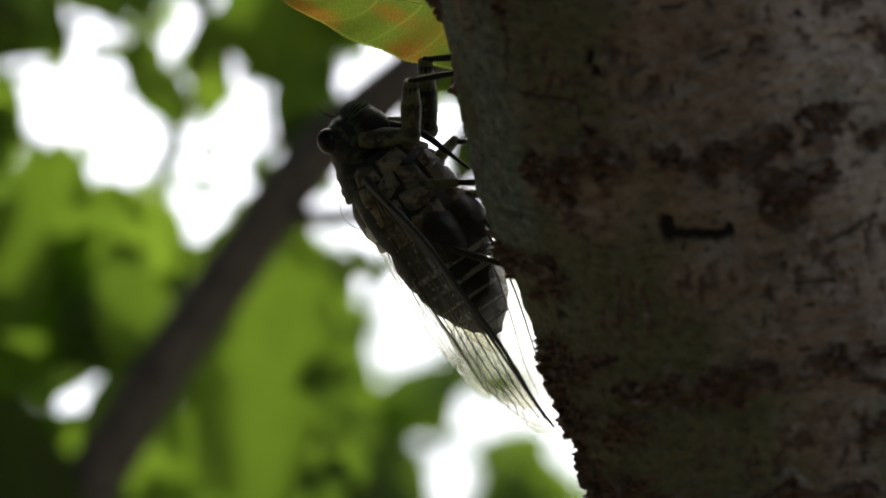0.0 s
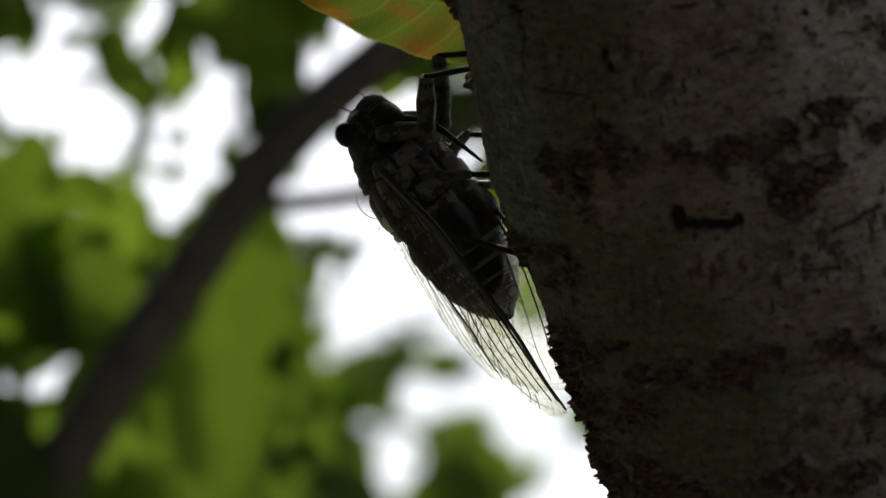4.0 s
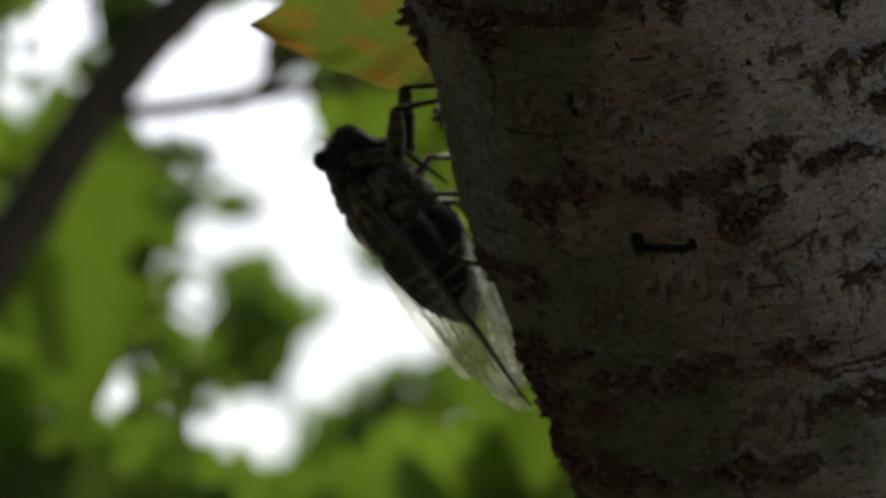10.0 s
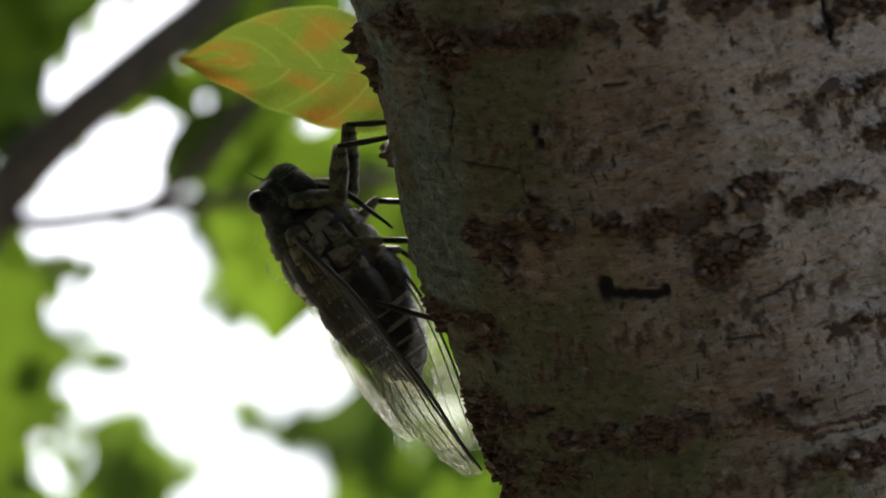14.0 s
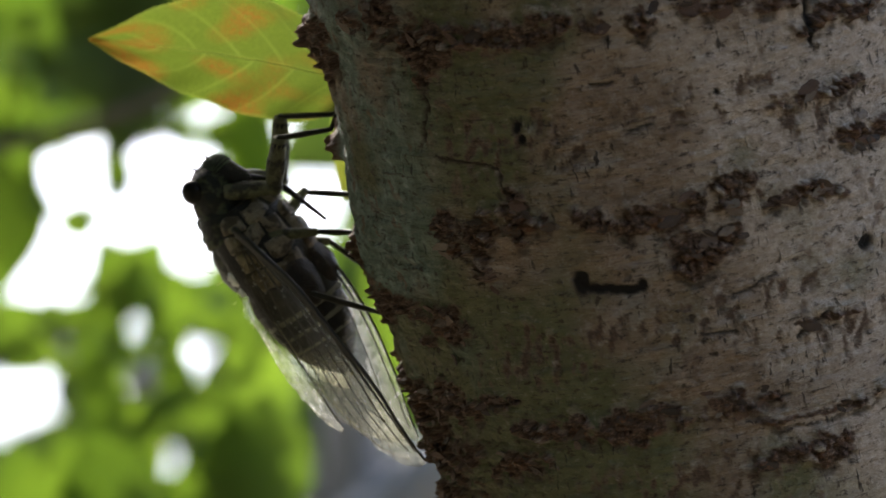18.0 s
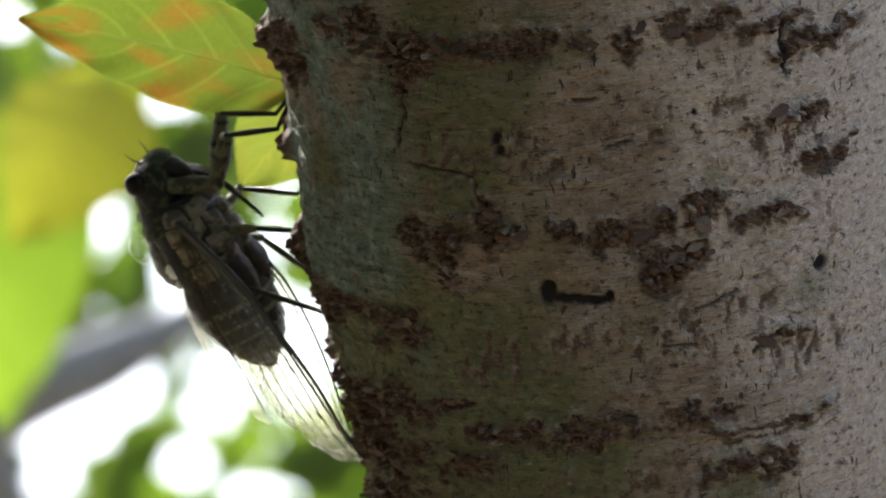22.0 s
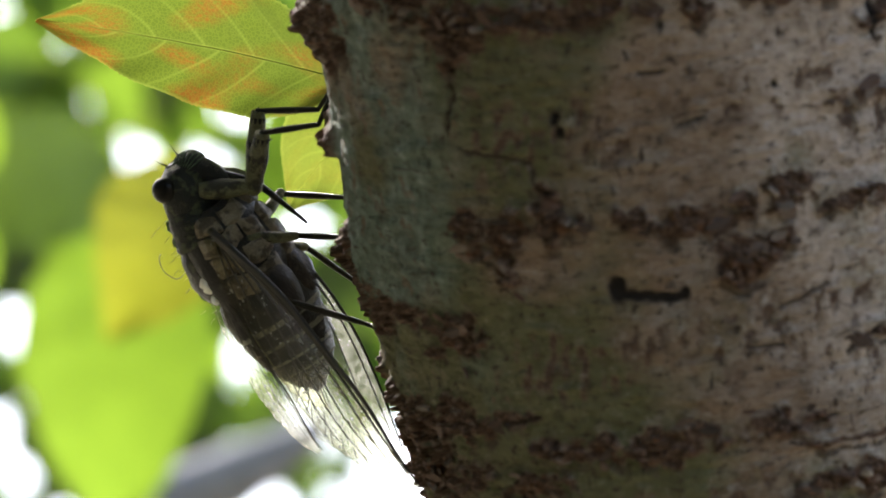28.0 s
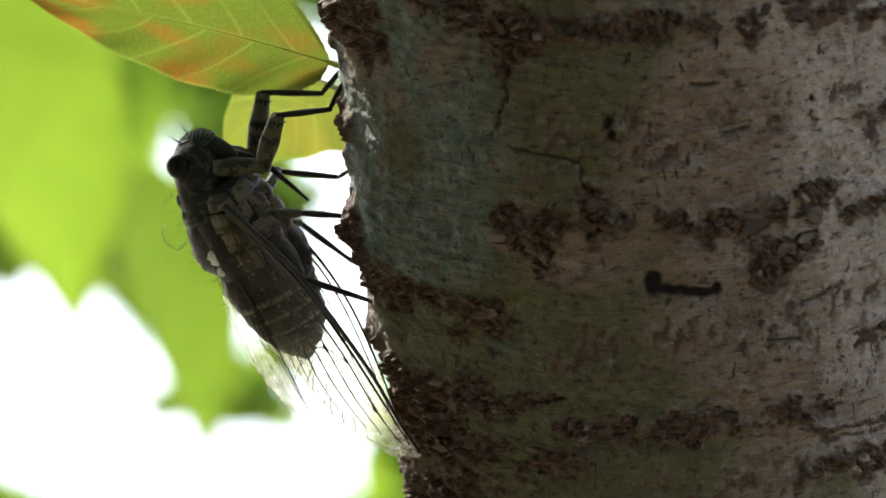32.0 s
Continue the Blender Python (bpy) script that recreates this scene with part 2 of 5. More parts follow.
# patches of crust: turn, height down the axis, and half sizes
CRUST_TOP = [(-75.3, -4.7, 7.8, 0.51), (-50.0, -5.39, 4.4, 0.25), (-39.6, -4.88, 7.0, 0.44), (-23.8, -4.97, 9.7, 0.24), (-11.8, -4.98, 2.0, 0.19), (-6.4, -4.95, 2.4, 0.2), (1.7, -4.86, 3.3, 0.17), (8.7, -5.02, 3.0, 0.19), (17.3, -4.86, 5.0, 0.2), (27.8, -4.68, 5.5, 0.2), (-57.5, -5.25, 2.9, 0.17), (-40.6, -4.52, 3.3, 0.25), (-18.3, -6.95, 25.0, 0.2), (40.2, -4.19, 7.3, 0.25)]
CRUST_MIDDLE = [(-44.4, -1.96, 2.9, 0.34), (-37.5, -2.01, 5.1, 0.28), (-27.8, -2.04, 3.4, 0.25), (-22.0, -2.04, 1.9, 0.15), (-12.5, -2.01, 4.4, 0.22), (-3.4, -1.91, 4.7, 0.24), (3.4, -2.03, 2.1, 0.24), (10.7, -2.0, 4.6, 0.25), (1.1, -1.25, 4.4, 0.36), (7.5, -1.33, 4.1, 0.23), (24.6, -1.68, 4.8, 0.2), (-91.9, -1.09, 5.7, 0.4), (-27.3, -2.43, 2.0, 0.17), (-36.9, -1.44, 2.2, 0.3), (-86.5, -0.66, 7.3, 0.34), (27.8, -3.11, 6.2, 0.17), (38.3, -2.3, 5.2, 0.22)]
CRUST_LOW = [(-62.5, -0.6, 8.2, 0.21), (-51.0, -0.42, 6.3, 0.36), (-72.2, -0.51, 5.9, 0.3), (-54.5, 0.83, 8.3, 0.25), (-41.5, 0.72, 6.0, 0.13), (-73.4, 1.13, 11.3, 0.42), (-33.7, 1.21, 4.3, 0.17), (-25.1, 1.25, 5.4, 0.17), (-12.7, 1.22, 7.7, 0.25), (2.8, 1.2, 5.2, 0.22), (10.2, 1.18, 2.9, 0.07), (18.7, 1.55, 6.8, 0.1), (-72.2, 1.78, 20.8, 0.45), (-39.1, 1.76, 7.9, 0.2), (22.9, 0.21, 4.3, 0.1), (13.5, 2.17, 9.4, 0.2), (-59.4, 2.79, 26.0, 0.4), (-7.3, 2.94, 14.6, 0.2)]
# knobs that stand out: turn, height, half sizes, rise
KNOBS = [(-87.0, -4.58, 6.8, 0.36, 0.3), (-91.2, -5.43, 7.3, 0.3, 0.22), (-87.9, -2.88, 4.7, 0.22, 0.27), (-93.1, -3.09, 4.2, 0.18, 0.18), (-94.1, -1.19, 5.2, 0.33, 0.28), (-90.8, 0.72, 2.3, 0.08, 0.2), (-98.4, -4.04, 4.2, 0.2, 0.15), (-99.1, 0.85, 6.2, 0.3, 0.16), (-101.4, -2.05, 6.2, 0.3, 0.1)]
# dark pits: turn, height, half sizes
PITS = [(-18.6, -1.08, 1.5, 0.2), (-17.0, -1.0, 2.2, 0.095), (-14.6, -0.96, 2.4, 0.085), (-12.2, -0.91, 2.4, 0.08), (-10.0, -0.87, 2.2, 0.075), (-7.9, -0.92, 0.8, 0.12), (-23.7, -3.54, 1.0, 0.1), (-23.1, -3.36, 0.9, 0.1), (11.4, -3.55, 0.7, 0.06), (29.8, -4.2, 0.7, 0.5), (33.1, -0.71, 1.6, 0.14)]
# fine cracks: turn and height of their ends
CRACKS = [(-41.63, -3.16, -29.52, -2.95), (-29.52, -2.95, -28.98, -2.6), (-28.98, -2.6, -25.32, -2.34), (-40.56, -4.43, -42.09, -3.88), (-42.09, -3.88, -44.67, -3.41), (13.14, 1.18, 5.12, 1.24), (7.1, -0.48, 15.43, -0.68), (0.87, -0.04, 6.09, 0.06), (-9.78, -4.05, -5.61, -4.04), (-4.52, -3.24, -0.36, -3.29), (16.53, 0.37, 23.81, 0.08), (-36.09, 0.72, -43.9, 0.81)]


def cells(x, y, seed):
    """Distance to the nearest and the next of scattered points, and a value of the nearest."""
    ix, iy = np.floor(x).astype(np.int64), np.floor(y).astype(np.int64)
    d1, d2, v1 = np.full(x.shape, 9.0), np.full(x.shape, 9.0), np.zeros(x.shape)
    for a in (-1, 0, 1):
        for b in (-1, 0, 1):
            px = ix + a + lattice(ix + a, iy + b, ix * 0 + 1, seed)
            py = iy + b + lattice(ix + a, iy + b, ix * 0 + 2, seed)
            d = np.hypot(x - px, y - py)
            v = lattice(ix + a, iy + b, ix * 0 + 3, seed)
            near = d < d1
            d2 = np.where(near, d1, np.minimum(d2, d))
            v1 = np.where(near, v, v1)
            d1 = np.where(near, d, d1)
    return d1, d2, v1


def build_tree():
    tree = thing("cherry_tree", "leaning cherry tree with rough grey-brown banded bark", "tree", (0, 0, 0))
    rows = [-130, -90, -60, -40, -30, -22, -16, -12, -10] + list(np.arange(-8.4, 5.2, 0.034)) + [6, 7, 9, 12, 16, 22, 30, 45, 60, 90, 120, 150, 185]
    turns = list(np.arange(-130, 48, 0.4)) + list(np.arange(48, 230, 6))
    hh, tt = np.meshgrid(np.array(rows, float), np.array(turns, float), indexing="ij")
    down = np.array(DOWN)
    side = np.array((1.0, 0, 0)) - down * down[0]
    side /= np.linalg.norm(side)
    front = np.cross(down, side)
    if front[2] > 0:
        front = -front
    ang = np.radians(tt)
    way = np.cos(ang)[..., None] * front + np.sin(ang)[..., None] * side
    r = RADIUS - 0.024 * np.clip(hh, -20, 20)
    p0 = np.array((AXIS_X, 0, AXIS_Z)) + hh[..., None] * down + way * r[..., None]
    x, y, z = p0[..., 0], p0[..., 1], p0[..., 2]
    arc = np.radians(tt) * RADIUS
    # warped coordinates give the patches ragged outlines
    wa = tt + (fbm(x * 1.8, y * 1.8, z * 1.8, 4, 61) - 0.5) * 9
    wh = hh + (fbm(x * 2.2, y * 2.2, z * 2.2, 4, 71) - 0.5) * 0.55
    ragged = fbm(x * 5, y * 6, z * 5, 4, 81)
    crust = np.zeros_like(hh)
    for a, h, ra, rh in CRUST_TOP + CRUST_MIDDLE + CRUST_LOW:
        if a > 16:
            ra, rh = ra * 1.7, rh * 0.62
        q = ((wa - a) / (ra * 1.05)) ** 2 + ((wh - h) / (rh * 1.05)) ** 2
        crust = np.maximum(crust, np.clip((1.1 - q + (ragged - 0.5) * 3.6) * 2.2, 0, 1))
    d1, d2, v1 = cells(arc * 5.5 + ragged * 1.5, hh * 7 + ragged * 1.5, 5)
    chunk = np.clip((d2 - d1) * 3.2, 0, 1)
    flake = crust * chunk
    e1, e2, w1 = cells(arc * 1.3, hh * 4.5 + ragged * 2, 15)
    plates = np.clip((e2 - e1) * 6, 0, 1)
    swell = (fbm(x * 0.5, y * 0.5, z * 0.5, 3, 5) - 0.5) * 0.22
    grain = (fbm(arc * 2.5, hh * 10, arc * 0, 5, 11) - 0.5) * 0.11 + (ragged - 0.5) * 0.05
    scaly = np.clip((fbm(x * 0.7, y * 0.7, z * 0.7, 3, 91) - 0.42) * 4, 0, 1)
    low_left = np.clip((-tt - 45) / 25, 0, 1) * np.clip((hh - 0.2) / 1.2, 0, 1)
    rise = crust * -0.02 + flake * (0.02 + 0.15 * v1) + (1 - crust) * (plates - 1) * 0.03 * scaly + low_left * (chunk * v1 - 0.3) * 0.09
    for a, h, ra, rh, up in KNOBS:
        g = np.exp(-(((wa - a) / ra) ** 2 + ((wh - h) / rh) ** 2) ** 1.5)
        rise = rise + g * up * (0.75 + 0.35 * chunk * v1 + 0.7 * (ragged - 0.5))
        crust = np.maximum(crust, np.clip(g * 1.6 - 0.25, 0, 1))
    pit_shade = np.zeros_like(hh)
    for a, h, ra, rh in PITS:
        q = ((tt + (wa - tt) * 0.25 - a) / ra) ** 2 + ((hh + (wh - hh) * 0.25 - h) / rh) ** 2
        pit_shade = np.maximum(pit_shade, np.clip((1.2 - q + (ragged - 0.5) * 1.2) * 1.5, 0, 1))
    for a0, h0, a1, h1 in CRACKS:
        k = math.radians(1) * RADIUS
        ax, ay, bx, by = a0 * k, h0, a1 * k, h1
        px, py = arc + (ragged - 0.5) * 0.22, hh + (v1 - 0.5) * 0.04
        f = np.clip(((px - ax) * (bx - ax) + (py - ay) * (by - ay)) / ((bx - ax) ** 2 + (by - ay) ** 2), 0, 1)
        dist = np.hypot(px - ax - f * (bx - ax), py - ay - f * (by - ay))
        pit_shade = np.maximum(pit_shade, np.clip(1.25 - dist / 0.035, 0, 1) * 0.85)
    specks = np.clip((fbm(arc * 7, hh * 4.5, arc * 0 + 2, 2, 101) - 0.69) * 14, 0, 1) * np.clip((fbm(x * 0.9, y * 0.9, z * 0.9, 3, 111) - 0.5) * 7, 0, 1)
    # rows of short upright ticks between the bands
    rows_of_ticks = sum(np.exp(-(((tt - a) / ra) ** 2 + ((hh - h) / rh) ** 2)) for a, h, ra, rh in ((-18, -0.35, 14, 0.28), (2, -0.1, 14, 0.3), (-30, 0.1, 10, 0.4), (12, -0.55, 12, 0.25), (-25, -3.3, 16, 0.5), (10, -3.5, 12, 0.3), (25, 0.5, 14, 0.4), (-5, 2.2, 20, 0.4), (30, -2.9, 12, 0.4)))
    jag = fbm(arc * 9 + hh * 2.5, hh * 4.2, arc * 0 + 5, 4, 121)
    ticks = np.clip((jag - 0.66 + 0.11 * np.clip(rows_of_ticks, 0, 1)) * 11, 0, 1) * np.clip(rows_of_ticks * 3 - 0.5, 0, 1)
    crust = np.maximum(crust, np.maximum(ticks, specks * 0.6) * 0.8)
    broken = np.clip((fbm(arc * 2.2, hh * 3.2, arc * 0 + 9, 4, 131) - 0.5) * 9, 0, 1) * low_left
    crust = np.maximum(crust, broken * 0.9)
    rise = rise - broken * 0.05 * (1 - chunk)
    pit_shade = np.maximum(pit_shade, ticks * 0.3)
    chip = np.clip((v1 - 0.86) * 10, 0, 1) * np.clip(crust * 2, 0, 1) * np.clip((d2 - d1 - 0.25) * 4, 0, 1) * np.clip((tt + 50) / 30, 0.15, 1)
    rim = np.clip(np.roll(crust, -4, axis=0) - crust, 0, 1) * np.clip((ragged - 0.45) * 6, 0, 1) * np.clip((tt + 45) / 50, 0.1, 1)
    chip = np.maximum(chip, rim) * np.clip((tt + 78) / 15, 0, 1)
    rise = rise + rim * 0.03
    # shade below crust edges and between chunks, painted along with the pits
    crust_shade = np.clip(np.roll(crust, 4, axis=0) - crust, 0, 1) * np.clip((ragged - 0.4) * 5, 0, 1)
    pit_shade = np.maximum(pit_shade, np.maximum(crust_shade * 0.6, crust * (1 - chunk) * np.clip((ragged - 0.45) * 6, 0, 0.38)))
    d = swell + grain + rise - pit_shade * 0.07
    d = d + 0.17 * np.exp(-(((tt + 75) / 11) ** 2) - ((hh + 1.6) / 1.7) ** 2) - 0.2 * np.clip((-tt - 55) / 25, 0, 1) * np.clip((hh - 0.4) / 1.3, 0, 1)
    d = np.where((hh < -8.5) | (hh > 5.3), swell, d)
    p = p0 + way * d[..., None]
    wide = fbm(x * 0.55, y * 0.55, z * 0.55, 4, 41)
    moss = np.clip((wide - 0.46) * 5 + np.clip((-tt - 10) / 30, -1.2, 0.75) + np.clip((hh + 2) / 4, -0.5, 0.5), 0, 1) * 0.85
    lichen = np.clip((fbm(x * 0.9, y * 0.7, z * 0.9, 4, 51) - 0.4) * 5 + np.clip((-1.0 - hh) / 2, -1.5, 0.4), 0, 1) * np.clip((-tt - 38) / 14, 0, 1)
    # paler to the right: grey bark, plus that side's light put into the colour
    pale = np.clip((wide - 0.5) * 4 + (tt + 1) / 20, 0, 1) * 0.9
    bare = (1 - crust) * (1 - pit_shade)
    n, k = hh.shape
    q = p / 100
    sl, cl = math.sin(LIFT), math.cos(LIFT)
    verts = np.stack([q[..., 0], q[..., 1] * sl + q[..., 2] * cl, HEIGHT + q[..., 2] * sl - q[..., 1] * cl], -1).reshape(-1, 3)
    i, j = np.meshgrid(np.arange(n - 1), np.arange(k), indexing="ij")
    jn = (j + 1) % k
    faces = np.stack([i * k + j, i * k + jn, (i + 1) * k + jn, (i + 1) * k + j], -1).reshape(-1, 4)
    me = bpy.data.meshes.new("trunk")
    me.vertices.add(len(verts))
    me.vertices.foreach_set("co", verts.ravel())
    me.loops.add(faces.size)
    me.loops.foreach_set("vertex_index", faces.ravel())
    me.polygons.add(len(faces))
    me.polygons.foreach_set("loop_start", np.arange(0, faces.size, 4))
    me.polygons.foreach_set("use_smooth", np.ones(len(faces), bool))
    me.update(calc_edges=True)
    me.materials.append(BARK)
    trunk = new("trunk", me)
    trunk.parent = tree
    for name, values in (("crust", crust), ("moss", moss * bare), ("lichen", lichen * bare * 0.85), ("pit_shade", pit_shade), ("pale", pale * bare), ("chip", chip)):
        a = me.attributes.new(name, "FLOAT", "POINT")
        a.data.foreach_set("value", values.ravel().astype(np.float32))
    a = me.attributes.new("skin", "FLOAT_VECTOR", "POINT")
    a.data.foreach_set("vector", np.stack([arc, hh, swell], -1).ravel().astype(np.float32))
    return tree


tree = build_tree()


def build_limbs():
    """Unseen limbs, added to carry the crown over the viewer."""
    rng = random.Random(9)
    for turn, out, up in ((-150, 120, 130), (150, 90, 150), (-95, 130, 90), (-30, 60, 150)):
        a = radians(turn)
        start = Vector(trunk_place(turn, -112 + rng.uniform(-8, 8), -2.5))
        pts = [start + Vector((math.sin(a) * out * f, -up * f**0.8, -math.cos(a) * out * f)) + Vector([rng.gauss(0, 4) * f for _ in range(3)]) for f in (0, 0.15, 0.35, 0.6, 0.8, 1.0)]
        verts, faces = [], []
        for k, p in enumerate(pts):
            r = 3.4 * (1 - 0.16 * k)
            verts += [at(*(p + Vector((math.cos(q) * r, math.sin(q) * r * 0.5, math.sin(q) * r)))) for q in np.linspace(0, 2 * math.pi, 11)[:-1]]
        for k in range(len(pts) - 1):
            faces += [(k * 10 + j, k * 10 + (j + 1) % 10, k * 10 + 10 + (j + 1) % 10, k * 10 + 10 + j) for j in range(10)]
        link_mesh("limb", verts, faces, BRANCH, tree, "dark limb of the crown")


build_limbs()


def chip_material():
    m, t, b = material("bark_chip")
    info = t.nodes.new("ShaderNodeObjectInfo")
    n = noise_node(t, 1500, 4, 0.6)
    col = ramp(t, info.outputs["Random"], [(0.0, (0.03, 0.02, 0.016)), (0.35, (0.1, 0.06, 0.042)), (0.6, (0.19, 0.095, 0.06)), (0.85, (0.24, 0.17, 0.13)), (1.0, (0.34, 0.28, 0.23))])
    col = mix(t, n, col, (0.05, 0.035, 0.03))
    t.links.new(col, b.inputs["Base Color"])
    b.inputs["Roughness"].default_value = 0.75
    bump(t, b, n, 0.6, 0.0003)
    return m


CHIP = chip_material()


def chip_mesh(seed):
    """A thin curled flake of bark, about a centimetre across, ragged and thicker in the middle."""
    rng = random.Random(seed)
    bm = bmesh.new()
    ring = 9
    outer = []
    curl = rng.uniform(0.1, 0.35)
    for k in range(ring):
        a = 2 * math.pi * k / ring
        r = rng.uniform(0.32, 0.52)
        x, y = r * math.cos(a) * 1.25, r * math.sin(a) * 0.75
        outer.append((x, y, curl * (x * x + 0.4 * y * y) + rng.uniform(-0.03, 0.05)))
    top = [bm.verts.new(p) for p in outer]
    low = [bm.verts.new((p[0] * 0.92, p[1] * 0.92, p[2] - 0.1)) for p in outer]
    mid = bm.verts.new((0, 0, 0.07))
    for k in range(ring):
        n = (k + 1) % ring
        bm.faces.new((top[k], top[n], mid))
        bm.faces.new((low[k], low[n], top[n], top[k]))
    me = bpy.data.meshes.new("bark_flake")
    bm.normal_update()
    bm.to_mesh(me)
    bm.free()
    me.materials.append(CHIP)
    return me


def scatter_chips():
    rng = random.Random(77)
    shapes = [chip_mesh(k) for k in range(9)]
    patches = CRUST_TOP + CRUST_MIDDLE + CRUST_LOW
    weights = [ra * rh + 0.3 for a, h, ra, rh in patches]
    for k in range(280):
        a, h, ra, rh = rng.choices(patches, weights)[0]
        turn = a + rng.gauss(0, 0.5) * ra
        along = h + rng.gauss(0, 0.5) * rh
        if turn > 45 or turn < -70 or along < -7.5 or along > 3.5:
            continue
        centre = at(*trunk_place(turn, along, 0.02 + rng.uniform(-0.02, 0.03)))
        out = (at(*trunk_place(turn, along, 1.0)) - centre).normalized()
        down = (at(*trunk_place(turn, along + 1.0, 0.0)) - at(*trunk_place(turn, along, 0.0))).normalized()
        side = down.cross(out).normalized()
        turnm = Matrix((side, down, out)).transposed().to_4x4()
        size = rng.uniform(0.0012, 0.0034)
        ob = new("bark_flake", rng.choice(shapes))
        ob.parent = tree
        tilt = Euler((radians(rng.gauss(0, 16)), radians(rng.gauss(0, 16)), rng.uniform(-0.6, 0.6))).to_matrix().to_4x4()
        ob.matrix_basis = Matrix.Translation(centre) @ turnm @ tilt @ Matrix.Diagonal((size, size * rng.uniform(0.6, 1.0), size * 0.8, 1))


scatter_chips()


# ---- the cicada ----
def shell_material(name, dark, mark, amount=0.5, rough=0.42, scale=450):
    """Dark chitin with paler markings."""
    m, t, b = material(name)
    spots = noise_node(t, scale, 3, 0.6)
    fine = noise_node(t, 3500, 3, 0.6)
    lo = 1 - amount
    col = mix(t, ramp(t, spots, [(lo * 0.8 + 0.08, (0, 0, 0)), (lo * 0.8 + 0.16, (1, 1, 1))]), dark, mark)
    col = mix(t, fine, col, tuple(k * 0.6 for k in dark))
    t.links.new(col, b.inputs["Base Color"])
    b.inputs["Roughness"].default_value = rough
    b.inputs["Specular IOR Level"].default_value = 0.25
    bump(t, b, fine, 0.8, 0.0003)
    return m


def wing_material():
    m, t, b = material("wing_membrane")
    fine = noise_node(t, 900, 4, 0.6)
    b.inputs["Base Color"].default_value = (0.3, 0.28, 0.2, 1)
    b.inputs["Roughness"].default_value = 0.16
    bump(t, b, fine, 0.9, 0.0005)
    clear = t.nodes.new("ShaderNodeBsdfTransparent")
    clear.inputs[0].default_value = (0.86, 0.85, 0.74, 1)
    milk = t.nodes.new("ShaderNodeBsdfTranslucent")
    t.links.new(ramp(t, fine, [(0.3, (0.78, 0.78, 0.68)), (0.7, (0.97, 0.97, 0.92))]), milk.inputs[0])
    one = t.nodes.new("ShaderNodeMixShader")
    haze = ramp(t, fine, [(0.36, (0.06, 0.06, 0.06)), (0.7, (0.26, 0.26, 0.26))])
    t.links.new(haze, one.inputs[0])
    t.links.new(clear.outputs[0], one.inputs[1])
    t.links.new(milk.outputs[0], one.inputs[2])
    two = t.nodes.new("ShaderNodeMixShader")
    two.inputs[0].default_value = 0.03
    t.links.new(one.outputs[0], two.inputs[1])
    t.links.new(b.outputs[0], two.inputs[2])
    t.links.new(two.outputs[0], t.nodes["Material Output"].inputs[0])
    return m


BLACK_GREEN = shell_material("black_green_shell", (0.008, 0.009, 0.006), (0.075, 0.085, 0.035), 0.46, 0.36, 700)
BELLY = shell_material("powdery_belly", (0.085, 0.066, 0.043), (0.34, 0.285, 0.195), 0.55, 0.5, 420)
BELLY_DARK = shell_material("dark_belly", (0.018, 0.013, 0.01), (0.07, 0.052, 0.035), 0.45, 0.4, 500)
DARK_SHELL = shell_material("dark_shell", (0.012, 0.011, 0.009), (0.06, 0.055, 0.04), 0.4, 0.4, 500)
LEG = shell_material("leg_shell", (0.035, 0.033, 0.02), (0.2, 0.2, 0.1), 0.55, 0.38, 300)
LEG_THIN = shell_material("thin_leg_shell", (0.022, 0.02, 0.014), (0.08, 0.075, 0.045), 0.4, 0.3, 380)
PALE_RING = shell_material("pale_ring", (0.1, 0.095, 0.07), (0.32, 0.31, 0.24), 0.6, 0.55, 700)
GREEN_MARK = shell_material("green_mark", (0.045, 0.07, 0.035), (0.12, 0.18, 0.09), 0.6, 0.5, 600)
WHITE_SPOT = plain("white_powder", (0.7, 0.7, 0.62), 0.8, 900, 0.2)
EYE = plain("cicada_eye", (0.006, 0.005, 0.004), 0.3, 900, 0.3, shine=0.15)
VEIN = plain("wing_vein", (0.02, 0.016, 0.01), 0.4, 500, 0.4)
VEIN_PALE = plain("pale_wing_vein", (0.16, 0.15, 0.06), 0.4, 500, 0.4)
MEMBRANE = wing_material()
HAIR = plain("pale_hair", (0.5, 0.5, 0.38), 0.5, 900, 0.2)

HEAD = Vector((-2.77, -1.16, 3.03))
TAIL = Vector((1.96, 3.02, 0.5)).normalized()
_left = Vector((-0.84, 0.545, 0)).normalized()
_left = (_left - TAIL * TAIL.dot(_left)).normalized()
_near = TAIL.cross(_left)
if _near.z > 0:
    _near = -_near
ROLL = radians(33)
SIDE = (_near * math.cos(ROLL) + _left * math.sin(ROLL)).normalized()
BACK = (_left * math.cos(ROLL) - _near * math.sin(ROLL)).normalized()


def BREAST_AT(u):
    """How far the breast bulges out at u along the body."""
    return float(np.interp(u, (0.5, 0.8, 1.2, 1.6, 1.95), (0.54, 0.7, 0.77, 0.77, 0.7)))


def body(u, s, d):
    """A place on the cicada in the working frame: along to the tail, to the near side, to the back."""
    return HEAD + TAIL * u + SIDE * s + BACK * d


CICADA_AT = at(*body(1.2, 0, 0))


def local(p):
    return at(*p) - CICADA_AT


